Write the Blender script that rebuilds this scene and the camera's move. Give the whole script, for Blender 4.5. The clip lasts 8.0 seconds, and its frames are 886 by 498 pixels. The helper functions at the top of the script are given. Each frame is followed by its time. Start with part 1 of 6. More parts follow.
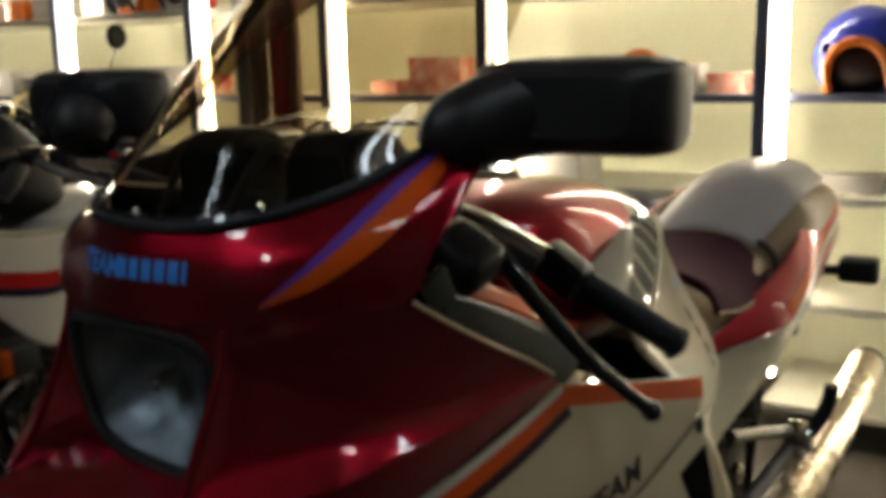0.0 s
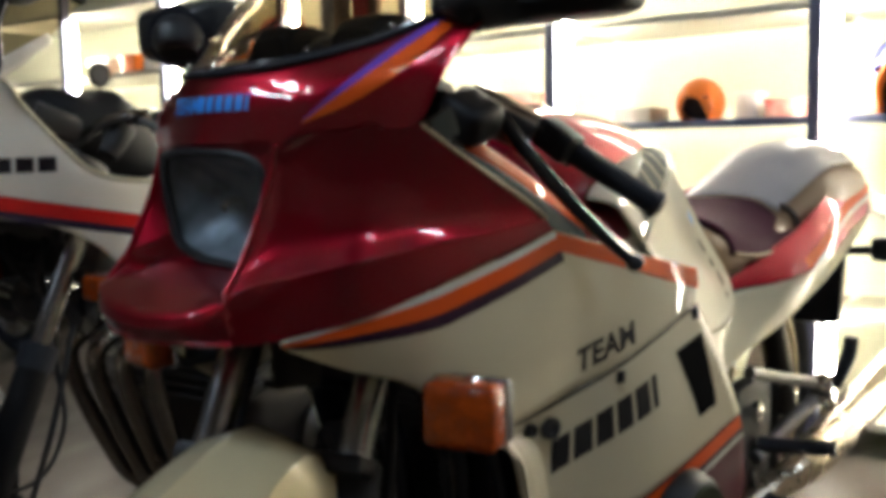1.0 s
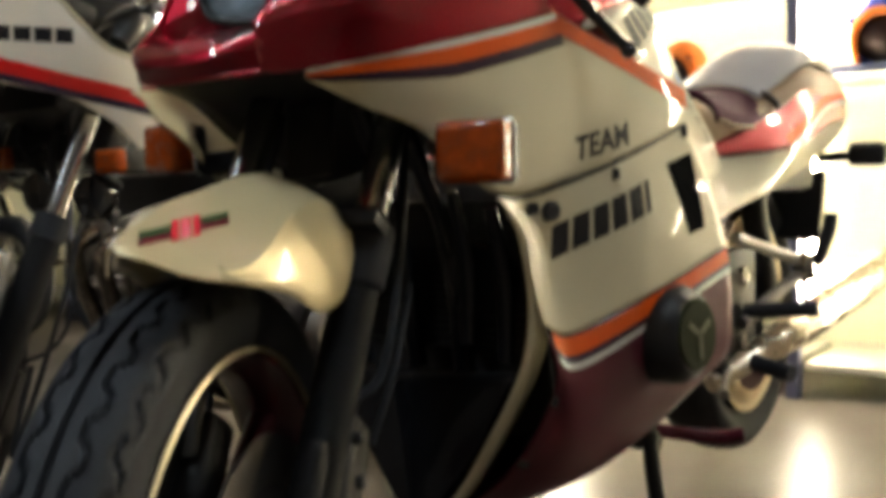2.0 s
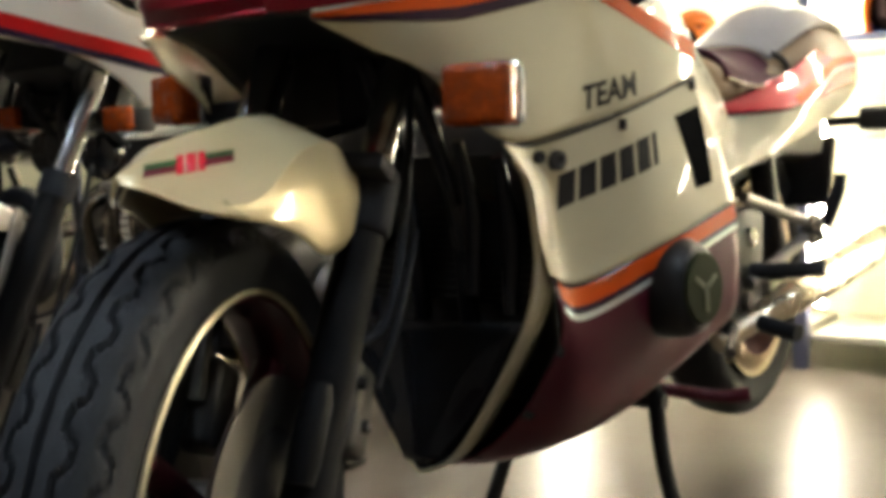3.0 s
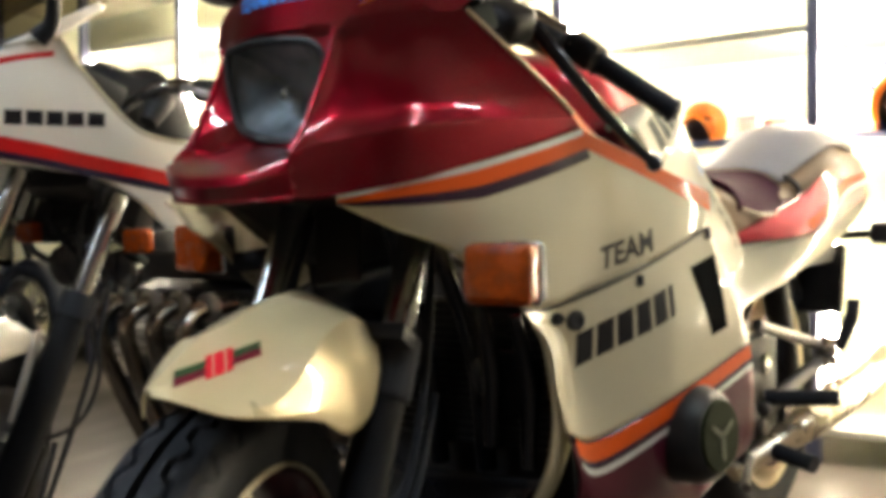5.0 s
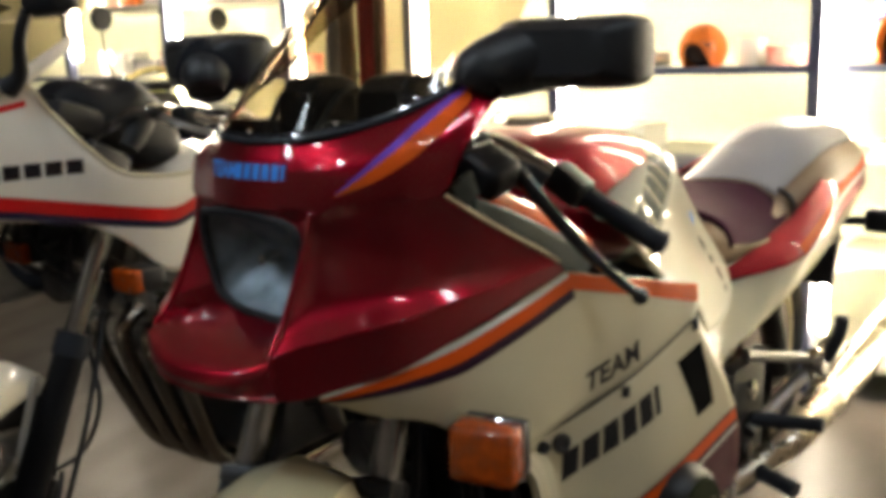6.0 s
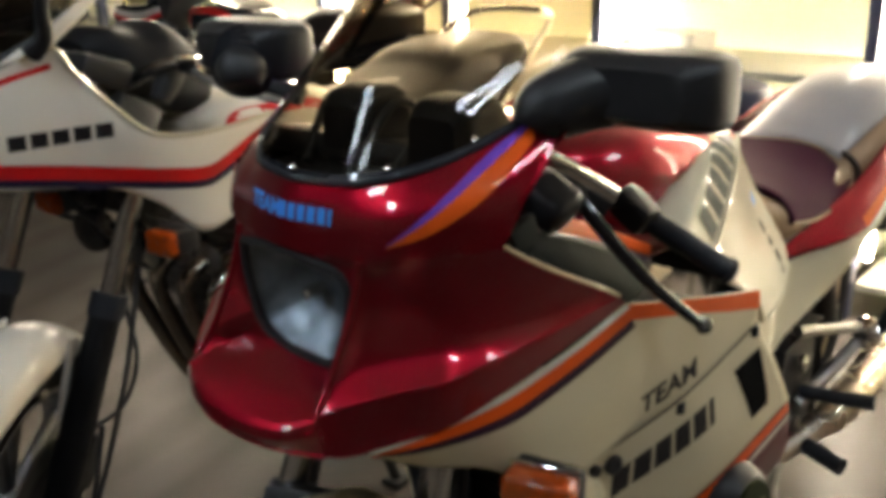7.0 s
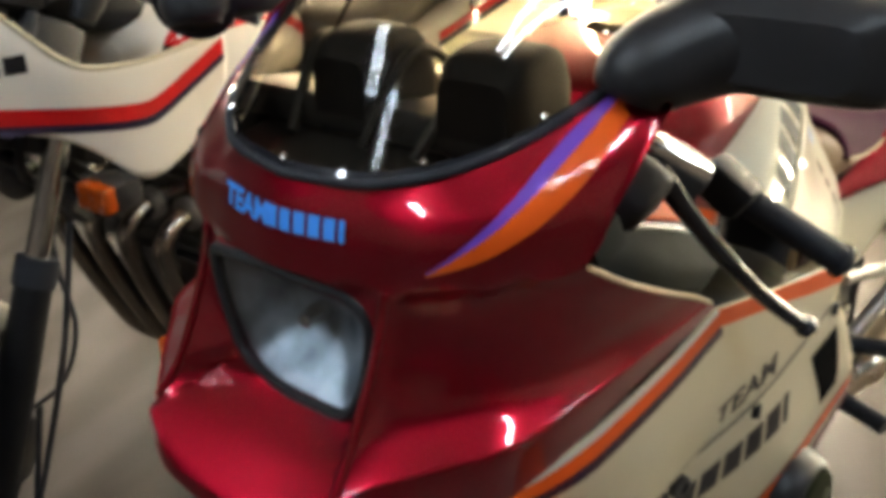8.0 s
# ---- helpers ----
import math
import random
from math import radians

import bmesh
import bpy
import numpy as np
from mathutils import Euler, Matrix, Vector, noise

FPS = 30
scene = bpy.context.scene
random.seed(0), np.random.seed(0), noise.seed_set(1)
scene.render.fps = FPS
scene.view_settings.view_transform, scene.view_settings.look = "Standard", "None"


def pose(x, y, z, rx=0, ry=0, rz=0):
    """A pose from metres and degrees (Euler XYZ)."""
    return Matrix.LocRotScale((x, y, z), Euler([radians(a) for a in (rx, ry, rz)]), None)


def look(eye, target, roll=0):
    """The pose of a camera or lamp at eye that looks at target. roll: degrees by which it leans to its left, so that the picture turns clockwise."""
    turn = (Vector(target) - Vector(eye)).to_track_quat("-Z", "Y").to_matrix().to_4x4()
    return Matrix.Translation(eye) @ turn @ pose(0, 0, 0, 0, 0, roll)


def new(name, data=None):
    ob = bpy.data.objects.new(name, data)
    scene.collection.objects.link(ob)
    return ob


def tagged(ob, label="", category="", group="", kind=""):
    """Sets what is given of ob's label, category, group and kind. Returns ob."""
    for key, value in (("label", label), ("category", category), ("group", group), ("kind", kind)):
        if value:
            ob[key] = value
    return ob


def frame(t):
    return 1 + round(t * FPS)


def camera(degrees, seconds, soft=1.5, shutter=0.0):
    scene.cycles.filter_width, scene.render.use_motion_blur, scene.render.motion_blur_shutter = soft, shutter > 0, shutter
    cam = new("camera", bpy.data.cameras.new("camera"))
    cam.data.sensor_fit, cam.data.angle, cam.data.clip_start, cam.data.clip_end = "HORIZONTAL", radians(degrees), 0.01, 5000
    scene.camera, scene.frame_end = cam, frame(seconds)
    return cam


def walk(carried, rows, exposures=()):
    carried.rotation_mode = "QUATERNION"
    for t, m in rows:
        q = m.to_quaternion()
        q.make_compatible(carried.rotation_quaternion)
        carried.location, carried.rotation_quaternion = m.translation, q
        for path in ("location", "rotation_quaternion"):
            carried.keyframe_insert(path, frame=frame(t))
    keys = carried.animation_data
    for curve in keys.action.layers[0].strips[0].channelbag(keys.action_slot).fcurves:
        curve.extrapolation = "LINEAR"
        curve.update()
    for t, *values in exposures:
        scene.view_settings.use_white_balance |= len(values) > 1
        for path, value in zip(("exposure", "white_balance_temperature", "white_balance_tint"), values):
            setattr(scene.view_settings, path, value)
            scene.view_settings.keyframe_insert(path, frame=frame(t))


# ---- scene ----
cam = camera(49.0, 8.0, soft=5.5, shutter=0.4)
PATH = [
    (0, (0.62, 0.579, 1.157), (-1.05, -0.457, 0.782), -1.3),
    (0.2, (0.656, 0.613, 1.124), (-1.019, -0.413, 0.749), 0.5),
    (0.5, (0.704, 0.685, 1.078), (-0.88, -0.478, 0.71), -1.0),
    (0.7, (0.723, 0.724, 1.049), (-0.829, -0.501, 0.750), -1.7),
    (1, (0.758, 0.754, 0.972), (-0.828, -0.446, 0.766), -1.2),
    (1.2, (0.785, 0.763, 0.909), (-0.810, -0.431, 0.739), -1.5),
    (1.5, (0.821, 0.775, 0.807), (-0.788, -0.408, 0.704), -0.5),
    (1.7, (0.839, 0.779, 0.753), (-0.792, -0.376, 0.684), -0.7),
    (2, (0.854, 0.784, 0.693), (-0.76, -0.392, 0.569), -1.2),
    (2.2, (0.853, 0.788, 0.663), (-0.761, -0.381, 0.495), -1.7),
    (3.3, (0.856, 0.787, 0.656), (-0.732, -0.421, 0.510), -0.4),
    (3.5, (0.861, 0.785, 0.678), (-0.721, -0.433, 0.562), -0.2),
    (4, (0.875, 0.79, 0.748), (-0.721, -0.414, 0.711), -0.7),
    (4.2, (0.878, 0.790, 0.753), (-0.721, -0.411, 0.717), -0.6),
    (5.3, (0.848, 0.774, 0.831), (-0.746, -0.430, 0.745), -0.6),
    (5.5, (0.831, 0.768, 0.906), (-0.76, -0.436, 0.775), -0.9),
    (5.8, (0.825, 0.753, 1.044), (-0.749, -0.445, 0.747), -1.2),
    (6, (0.813, 0.771, 1.131), (-0.748, -0.413, 0.729), -1.8),
    (6.2, (0.799, 0.782, 1.187), (-0.738, -0.400, 0.696), -2.1),
    (6.5, (0.788, 0.781, 1.249), (-0.69, -0.428, 0.653), -2.2),
    (6.8, (0.767, 0.746, 1.267), (-0.677, -0.488, 0.640), -1.6),
    (7, (0.743, 0.687, 1.283), (-0.722, -0.501, 0.616), -1.5),
    (7.2, (0.724, 0.627, 1.294), (-0.771, -0.500, 0.588), -2.2),
    (7.5, (0.696, 0.548, 1.294), (-0.806, -0.515, 0.51), -2.0),
    (7.8, (0.636, 0.498, 1.292), (-0.841, -0.536, 0.427), -1.3),
    (8, (0.579, 0.459, 1.287), (-0.881, -0.577, 0.395), -1.7),
]
from mathutils.bvhtree import BVHTree

EXPOSURES = [(0, -1.3, 6500, 10), (0.5, -0.8, 5700, 12), (1, -0.15, 5850, 12), (1.5, -0.25, 5950, 10), (2, 0.36, 6650, 10), (3.5, 0.70, 6250, 10), (4, 0.98, 6300, 11), (5.5, 0.44, 6500, 12), (6, 0.12, 6450, 12), (6.5, 0.0, 6450, 13), (7, 0.05, 6400, 13), (7.5, 0.4, 6350, 13), (8, 0.66, 6350, 13)]
walk(cam, [(t, look(eye, target, roll)) for t, eye, target, roll in PATH], EXPOSURES)

# ---- world and lamps ----
world = bpy.data.worlds.new("world")
scene.world = world
world.use_nodes = True
world.node_tree.nodes["Background"].inputs[0].default_value = (0.9, 0.85, 0.75, 1)
world.node_tree.nodes["Background"].inputs[1].default_value = 0.02

TUBE_POWER = 135.0       # emission of the ceiling tubes
STRIP_POWER = 200.0      # emission of the shelf light strips
MIRROR_Y = 0.005        # the motorcycle's middle plane


# ---- materials ----
def material(name, colour, rough=0.5, metal=0.0, coat=0.0, grain=0.0, scale=40.0, bump=0.0, second=None, big=2.0, mix=0.5, spec=None):
    """Principled paint with variation at two scales; second: the colour of the large stains."""
    m = bpy.data.materials.new(name)
    m.use_nodes = True
    nt = m.node_tree
    b = nt.nodes["Principled BSDF"]
    b.inputs["Base Color"].default_value = (*colour, 1)
    b.inputs["Roughness"].default_value = rough
    b.inputs["Metallic"].default_value = metal
    b.inputs["Coat Weight"].default_value = coat
    b.inputs["Coat Roughness"].default_value = 0.03
    b.inputs["Specular IOR Level"].default_value = spec if spec is not None else (0.08 if coat > 0.3 else 0.4)
    co = nt.nodes.new("ShaderNodeTexCoord")
    if grain > 0 or second:
        fine = nt.nodes.new("ShaderNodeTexNoise")
        fine.inputs["Scale"].default_value = scale
        fine.inputs["Detail"].default_value = 5
        large = nt.nodes.new("ShaderNodeTexNoise")
        large.inputs["Scale"].default_value = big
        large.inputs["Detail"].default_value = 4
        nt.links.new(co.outputs["Object"], fine.inputs["Vector"])
        nt.links.new(co.outputs["Object"], large.inputs["Vector"])
        ramp = nt.nodes.new("ShaderNodeMapRange")
        ramp.inputs[1].default_value, ramp.inputs[2].default_value = 0.35, 0.7
        ramp.inputs[3].default_value, ramp.inputs[4].default_value = 0.0, mix
        nt.links.new(large.outputs["Fac"], ramp.inputs[0])
        a = nt.nodes.new("ShaderNodeMix")
        a.data_type = "RGBA"
        a.inputs[6].default_value = (*colour, 1)
        a.inputs[7].default_value = (*(second or [c * 0.75 for c in colour]), 1)
        nt.links.new(ramp.outputs[0], a.inputs[0])
        h = nt.nodes.new("ShaderNodeMix")
        h.data_type = "RGBA"
        h.blend_type = "MULTIPLY"
        h.inputs[7].default_value = (0.55, 0.55, 0.55, 1)
        k = nt.nodes.new("ShaderNodeMath")
        k.operation = "MULTIPLY"
        k.inputs[1].default_value = grain
        nt.links.new(fine.outputs["Fac"], k.inputs[0])
        nt.links.new(k.outputs[0], h.inputs[0])
        nt.links.new(a.outputs[2], h.inputs[6])
        nt.links.new(h.outputs[2], b.inputs["Base Color"])
        r = nt.nodes.new("ShaderNodeMapRange")
        r.inputs[3].default_value, r.inputs[4].default_value = max(0.02, rough - 0.1), min(1, rough + 0.12)
        nt.links.new(large.outputs["Fac"], r.inputs[0])
        nt.links.new(r.outputs[0], b.inputs["Roughness"])
        if bump > 0:
            bp = nt.nodes.new("ShaderNodeBump")
            bp.inputs["Strength"].default_value = bump
            bp.inputs["Distance"].default_value = 0.002
            nt.links.new(fine.outputs["Fac"], bp.inputs["Height"])
            nt.links.new(bp.outputs[0], b.inputs["Normal"])
    return m


def glowing(name, colour, power):
    m = bpy.data.materials.new(name)
    m.use_nodes = True
    b = m.node_tree.nodes["Principled BSDF"]
    b.inputs["Base Color"].default_value = (*colour, 1)
    b.inputs["Emission Color"].default_value = (*colour, 1)
    b.inputs["Emission Strength"].default_value = power
    return m


def glass(name, colour, rough=0.02, gloss=0.05):
    """Thin tinted glass: part see-through, part glossy."""
    m = bpy.data.materials.new(name)
    m.use_nodes = True
    nt = m.node_tree
    nt.nodes.remove(nt.nodes["Principled BSDF"])
    t = nt.nodes.new("ShaderNodeBsdfTransparent")
    t.inputs[0].default_value = (*colour, 1)
    g = nt.nodes.new("ShaderNodeBsdfGlossy")
    g.inputs["Roughness"].default_value = rough
    w = nt.nodes.new("ShaderNodeLayerWeight")
    w.inputs[0].default_value = 0.5
    p = nt.nodes.new("ShaderNodeMath")
    p.operation = "POWER"
    p.inputs[1].default_value = 5.0
    f = nt.nodes.new("ShaderNodeMath")
    f.operation = "MULTIPLY_ADD"
    f.inputs[1].default_value, f.inputs[2].default_value = 0.93, gloss
    nt.links.new(w.outputs["Facing"], p.inputs[0])
    nt.links.new(p.outputs[0], f.inputs[0])
    x = nt.nodes.new("ShaderNodeMixShader")
    nt.links.new(f.outputs[0], x.inputs[0])
    nt.links.new(t.outputs[0], x.inputs[1])
    nt.links.new(g.outputs[0], x.inputs[2])
    nt.links.new(x.outputs[0], nt.nodes["Material Output"].inputs[0])
    return m


MAROON = material("maroon_paint", (0.25, 0.0014, 0.0112), 0.34, 0.84, 1.0, 0.3, 1400, second=(0.215, 0.0012, 0.0098), big=3)
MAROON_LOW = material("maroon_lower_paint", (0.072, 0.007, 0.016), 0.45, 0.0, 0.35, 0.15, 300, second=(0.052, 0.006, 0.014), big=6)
CREAM = material("cream_white_paint", (0.56, 0.51, 0.36), 0.36, 0.0, 0.8, 0.06, 60, second=(0.48, 0.42, 0.28), big=4, mix=0.6)
PEARL = material("pearl_white_paint", (0.65, 0.55, 0.33), 0.30, 0.30, 0.9, 0.06, 900, second=(0.50, 0.41, 0.22), big=5)
ORANGE = material("orange_decal", (0.62, 0.082, 0.007), 0.45, 0, 0.35, 0.08, 80, spec=0.05)
PURPLE = material("purple_decal", (0.13, 0.05, 0.36), 0.35, 0, 0.6, 0.08, 80)
PLUM = material("dark_plum_decal", (0.022, 0.006, 0.020), 0.35, 0, 0.6)
SILVER_LINE = material("silver_decal", (0.55, 0.54, 0.50), 0.35, 0.2, 0.6)
BLUE = material("blue_decal", (0.06, 0.27, 0.78), 0.4, 0, 0.3)
INK = material("black_decal", (0.012, 0.012, 0.014), 0.4, 0, 0.4)
PADDED = material("padded_black_vinyl", (0.009, 0.009, 0.010), 0.55, 0, 0, 0.4, 300, 0.3, spec=0.12)
VENT = material("black_mesh", (0.007, 0.007, 0.007), 0.9, spec=0.0)
BLACK = material("black_plastic", (0.017, 0.017, 0.018), 0.42, 0, 0, 0.3, 250, 0.15, spec=0.22)
BLACK_GLOSS = material("black_gloss_plastic", (0.016, 0.017, 0.021), 0.18, 0, 0.8, 0.2, 120)
RUBBER = material("black_rubber", (0.018, 0.020, 0.025), 0.6, 0, 0, 0.4, 180, 0.25, second=(0.032, 0.032, 0.034), big=8, spec=0.14)
# satin metal, the floor's warm reflection mixed into its golden colour
SATIN = material("satin_warm_sheen", (0.62, 0.55, 0.43), 0.27, 1.0, 0, 0.2, 60, second=(0.50, 0.42, 0.30), big=9)
CHROME = material("chrome", (0.80, 0.79, 0.76), 0.09, 1.0, 0, 0.15, 90, second=(0.55, 0.52, 0.46), big=9)
DULL_CHROME = material("worn_chrome", (0.42, 0.43, 0.44), 0.22, 1.0, 0, 0.3, 90, second=(0.25, 0.25, 0.25), big=12)
ALLOY = material("cast_alloy", (0.33, 0.32, 0.31), 0.38, 0.9, 0, 0.4, 140, 0.2, second=(0.22, 0.20, 0.18), big=12)
STEEL = material("dull_steel", (0.11, 0.106, 0.10), 0.42, 0.9, 0, 0.4, 160, 0.1, second=(0.14, 0.11, 0.09), big=14)
ENGINE = material("engine_black", (0.024, 0.024, 0.026), 0.42, 0.2, 0, 0.4, 120, 0.3, second=(0.05, 0.046, 0.04), big=10, spec=0.3)
AMBER = material("amber_lens", (0.36, 0.055, 0.004), 0.25, 0, 0.5, 0.5, 160, 0.7, second=(0.15, 0.020, 0.002), big=60, mix=0.8)
TAN = material("tan_vinyl", (0.34, 0.22, 0.12), 0.45, 0, 0.15, 0.3, 300, 0.25, second=(0.27, 0.17, 0.09), big=9)
GREY_VINYL = material("grey_beige_vinyl", (0.47, 0.43, 0.40), 0.5, 0, 0.1, 0.3, 300, 0.25, second=(0.40, 0.36, 0.34), big=8)
PLUM_VINYL = material("plum_vinyl", (0.046, 0.008, 0.022), 0.68, 0, 0.0, 0.25, 300, 0.2, second=(0.064, 0.016, 0.030), big=8, spec=0.06)
BROWN_VINYL = material("dark_brown_vinyl", (0.035, 0.025, 0.018), 0.45, 0, 0.1, 0.3, 260, 0.3)
WHITE = material("white_paint", (0.72, 0.67, 0.57), 0.3, 0, 0.8, 0.05, 60, second=(0.66, 0.61, 0.52), big=4)
RED = material("red_decal", (0.52, 0.012, 0.012), 0.35, 0, 0.6, 0.05, 60)
NAVY = material("navy_decal", (0.018, 0.014, 0.035), 0.35, 0, 0.5)
REFLECTOR = material("headlight_reflector", (0.42, 0.45, 0.48), 0.42, 0.5, 0.2, 0.8, 38, 1.0, second=(0.13, 0.15, 0.17), big=34, mix=0.9)
SCREEN = glass("tinted_screen", (0.40, 0.35, 0.26), 0.02, 0.022)
LENS = glass("headlight_glass", (0.80, 0.84, 0.86), 0.08)
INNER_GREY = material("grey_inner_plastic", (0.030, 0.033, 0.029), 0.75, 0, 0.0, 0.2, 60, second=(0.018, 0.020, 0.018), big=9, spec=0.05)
EDGE_TAN = material("tan_edge", (0.42, 0.30, 0.17), 0.45, 0, 0.2, 0.2, 80)
OLIVE_SCREEN = glass("olive_screen", (0.52, 0.50, 0.28))
SHELF_GLASS = material("shelf_board", (0.62, 0.60, 0.50), 0.35, 0, 0.2, 0.1, 60)
POST = material("slate_blue_steel", (0.115, 0.125, 0.20), 0.4, 0.1, 0.2, 0.15, 60)
WALL_GREEN = material("pale_green_wall", (0.68, 0.68, 0.51), 0.7, 0, 0, 0.1, 25, 0.1, second=(0.60, 0.62, 0.42), big=1.2)
WALL = material("brown_wall", (0.20, 0.17, 0.145), 0.75, 0, 0, 0.12, 25, 0.1, second=(0.16, 0.135, 0.115), big=1.0)
CEILING = material("ceiling_paint", (0.12, 0.10, 0.085), 0.8, 0, 0, 0.1, 20)
TUBE = glowing("fluorescent_tube", (0.76, 0.89, 1.0), TUBE_POWER)
STRIP = glowing("shelf_light_strip", (1.0, 0.87, 0.64), STRIP_POWER)


# ---- mesh helpers ----
def root(name, x, y, z, label, category, group="", kind=""):
    ob = new(name)
    ob.location = (x, y, z)
    ob.empty_display_size = 0.1
    return tagged(ob, label, category, group, kind)


def finish(name, bm, mat, smooth=True, angle=40):
    bmesh.ops.remove_doubles(bm, verts=bm.verts, dist=0.00005)
    bmesh.ops.recalc_face_normals(bm, faces=bm.faces)
    me = bpy.data.meshes.new(name)
    bm.to_mesh(me)
    bm.free()
    for m in (mat if isinstance(mat, (list, tuple)) else [mat]):
        me.materials.append(m)
    if smooth:
        me.polygons.foreach_set("use_smooth", [True] * len(me.polygons))
        me.set_sharp_from_angle(angle=radians(angle))
    return me


def part(name, bm, mat, parent, label="", smooth=True, angle=40, thick=0.0):
    """Links a mesh that is written in the place's own metres under a thing or one of its parts."""
    ob = new(name, finish(name, bm, mat, smooth, angle))
    if parent is not None:
        ob.parent = parent
        if parent.type == "EMPTY":
            ob.location = -parent.location
    if thick:
        s = ob.modifiers.new("thickness", "SOLIDIFY")
        s.thickness, s.offset = thick, 0
    return tagged(ob, label)


def thing(name, bm, mat, label, category, group="", kind="", smooth=True, angle=40):
    return tagged(part(name, bm, mat, None, "", smooth, angle), label, category, group, kind)


def spline(points, n):
    """n + 1 points on a Catmull-Rom curve through the given ones."""
    p = [Vector(q) for q in points]
    p = [2 * p[0] - p[1]] + p + [2 * p[-1] - p[-2]]
    out = []
    for i in range(n + 1):
        u = i / n * (len(p) - 3)
        k = min(int(u), len(p) - 4)
        f = u - k
        a, b, c, d = p[k:k + 4]
        out.append(0.5 * (2 * b + (c - a) * f + (2 * a - 5 * b + 4 * c - d) * f * f + (3 * b - a - 3 * c + d) * f ** 3))
    return out


def sheet(rows, nu=24, nv=16):
    """A smooth sheet through rows of control points, as a grid of points: grid[v][u]."""
    lines = [spline(r, nu) for r in rows]
    columns = [spline([l[u] for l in lines], nv) for u in range(nu + 1)]
    return [[columns[u][v] for u in range(nu + 1)] for v in range(nv + 1)]


def mirrored(grid):
    return [[Vector((p.x, 2 * MIRROR_Y - p.y, p.z)) for p in row] for row in grid]


def add_grid(bm, grid, closed=False):
    vs = [[bm.verts.new(p) for p in row] for row in grid]
    for a, b in zip(vs, vs[1:]):
        n = len(a)
        for i in range(n if closed else n - 1):
            j = (i + 1) % n
            try:
                bm.faces.new((a[i], a[j], b[j], b[i]))
            except ValueError:
                pass
    return vs


def add_tube(bm, points, r, seg=12, n=24, caps=True):
    """A tube along a smooth line; r: one radius or several along it."""
    line = spline(points, n) if n > len(points) - 1 else [Vector(p) for p in points]
    rs = [r] if isinstance(r, (int, float)) else list(r)
    side = None
    rings = []
    for i, p in enumerate(line):
        d = (line[min(i + 1, len(line) - 1)] - line[max(i - 1, 0)]).normalized()
        if side is None:
            side = d.cross(Vector((0, 0, 1)) if abs(d.z) < 0.9 else Vector((1, 0, 0))).normalized()
        side = (side - d * side.dot(d)).normalized()
        up = d.cross(side)
        u = i / (len(line) - 1) * (len(rs) - 1)
        k = min(int(u), max(len(rs) - 2, 0))
        rad = rs[0] if len(rs) == 1 else rs[k] + (rs[k + 1] - rs[k]) * (u - k)
        rings.append([p + rad * (math.cos(2 * math.pi * s / seg) * side + math.sin(2 * math.pi * s / seg) * up) for s in range(seg)])
    vs = add_grid(bm, rings, True)
    if caps:
        bm.faces.new(vs[0]), bm.faces.new(vs[-1])
    return bm


def tube(points, r, seg=12, n=24):
    return add_tube(bmesh.new(), points, r, seg, n)


def add_box(bm, size, m, bevel=0.004, seg=2):
    made = bmesh.ops.create_cube(bm, size=1)["verts"]
    bmesh.ops.scale(bm, vec=size, verts=made)
    if bevel:
        edges = {e for v in made for e in v.link_edges}
        res = bmesh.ops.bevel(bm, geom=list(edges), offset=bevel, segments=seg, affect="EDGES", profile=0.6)
        made = list({v for v in made if v.is_valid} | set(res["verts"]))
    bmesh.ops.transform(bm, matrix=m, verts=made)
    return bm


def box(size, m, bevel=0.004, seg=2):
    return add_box(bmesh.new(), size, m, bevel, seg)


def add_lathe(bm, profile, m, seg=32, caps=True):
    """Turns (radius, height) pairs round z, then moves it by m."""
    rings = [[m @ Vector((r * math.cos(2 * math.pi * s / seg), r * math.sin(2 * math.pi * s / seg), h)) for s in range(seg)] for r, h in profile]
    vs = add_grid(bm, rings, True)
    for end, (r, _) in ((vs[0], profile[0]), (vs[-1], profile[-1])):
        if caps and r > 0.0005:
            bm.faces.new(end)
    return bm


def lathe(profile, m, seg=32, caps=True):
    return add_lathe(bmesh.new(), profile, m, seg, caps)


def aim(p, d):
    """A pose at p whose z points along d."""
    return Matrix.Translation(p) @ Vector(d).to_track_quat("Z", "Y").to_matrix().to_4x4()


def ellipsoid_sections(sections, n=24, power=2.6, nv=40):
    """A closed body lofted along x: (x, y, half width, z low, z high) sections, rounded like a superellipse."""
    rows = []
    for x, y, w, lo, hi in sections:
        row = []
        for s in range(n):
            a = 2 * math.pi * s / n
            c, si = math.cos(a), math.sin(a)
            row.append(Vector((x, y + w * math.copysign(abs(c) ** (2 / power), c), (lo + hi) / 2 + (hi - lo) / 2 * math.copysign(abs(si) ** (2 / power), si))))
        rows.append(row)
    lines = [spline([r[s] for r in rows], nv) for s in range(n)]
    bm = bmesh.new()
    vs = add_grid(bm, [[lines[s][v] for s in range(n)] for v in range(nv + 1)], True)
    bm.faces.new(vs[0]), bm.faces.new(vs[-1])
    return bm


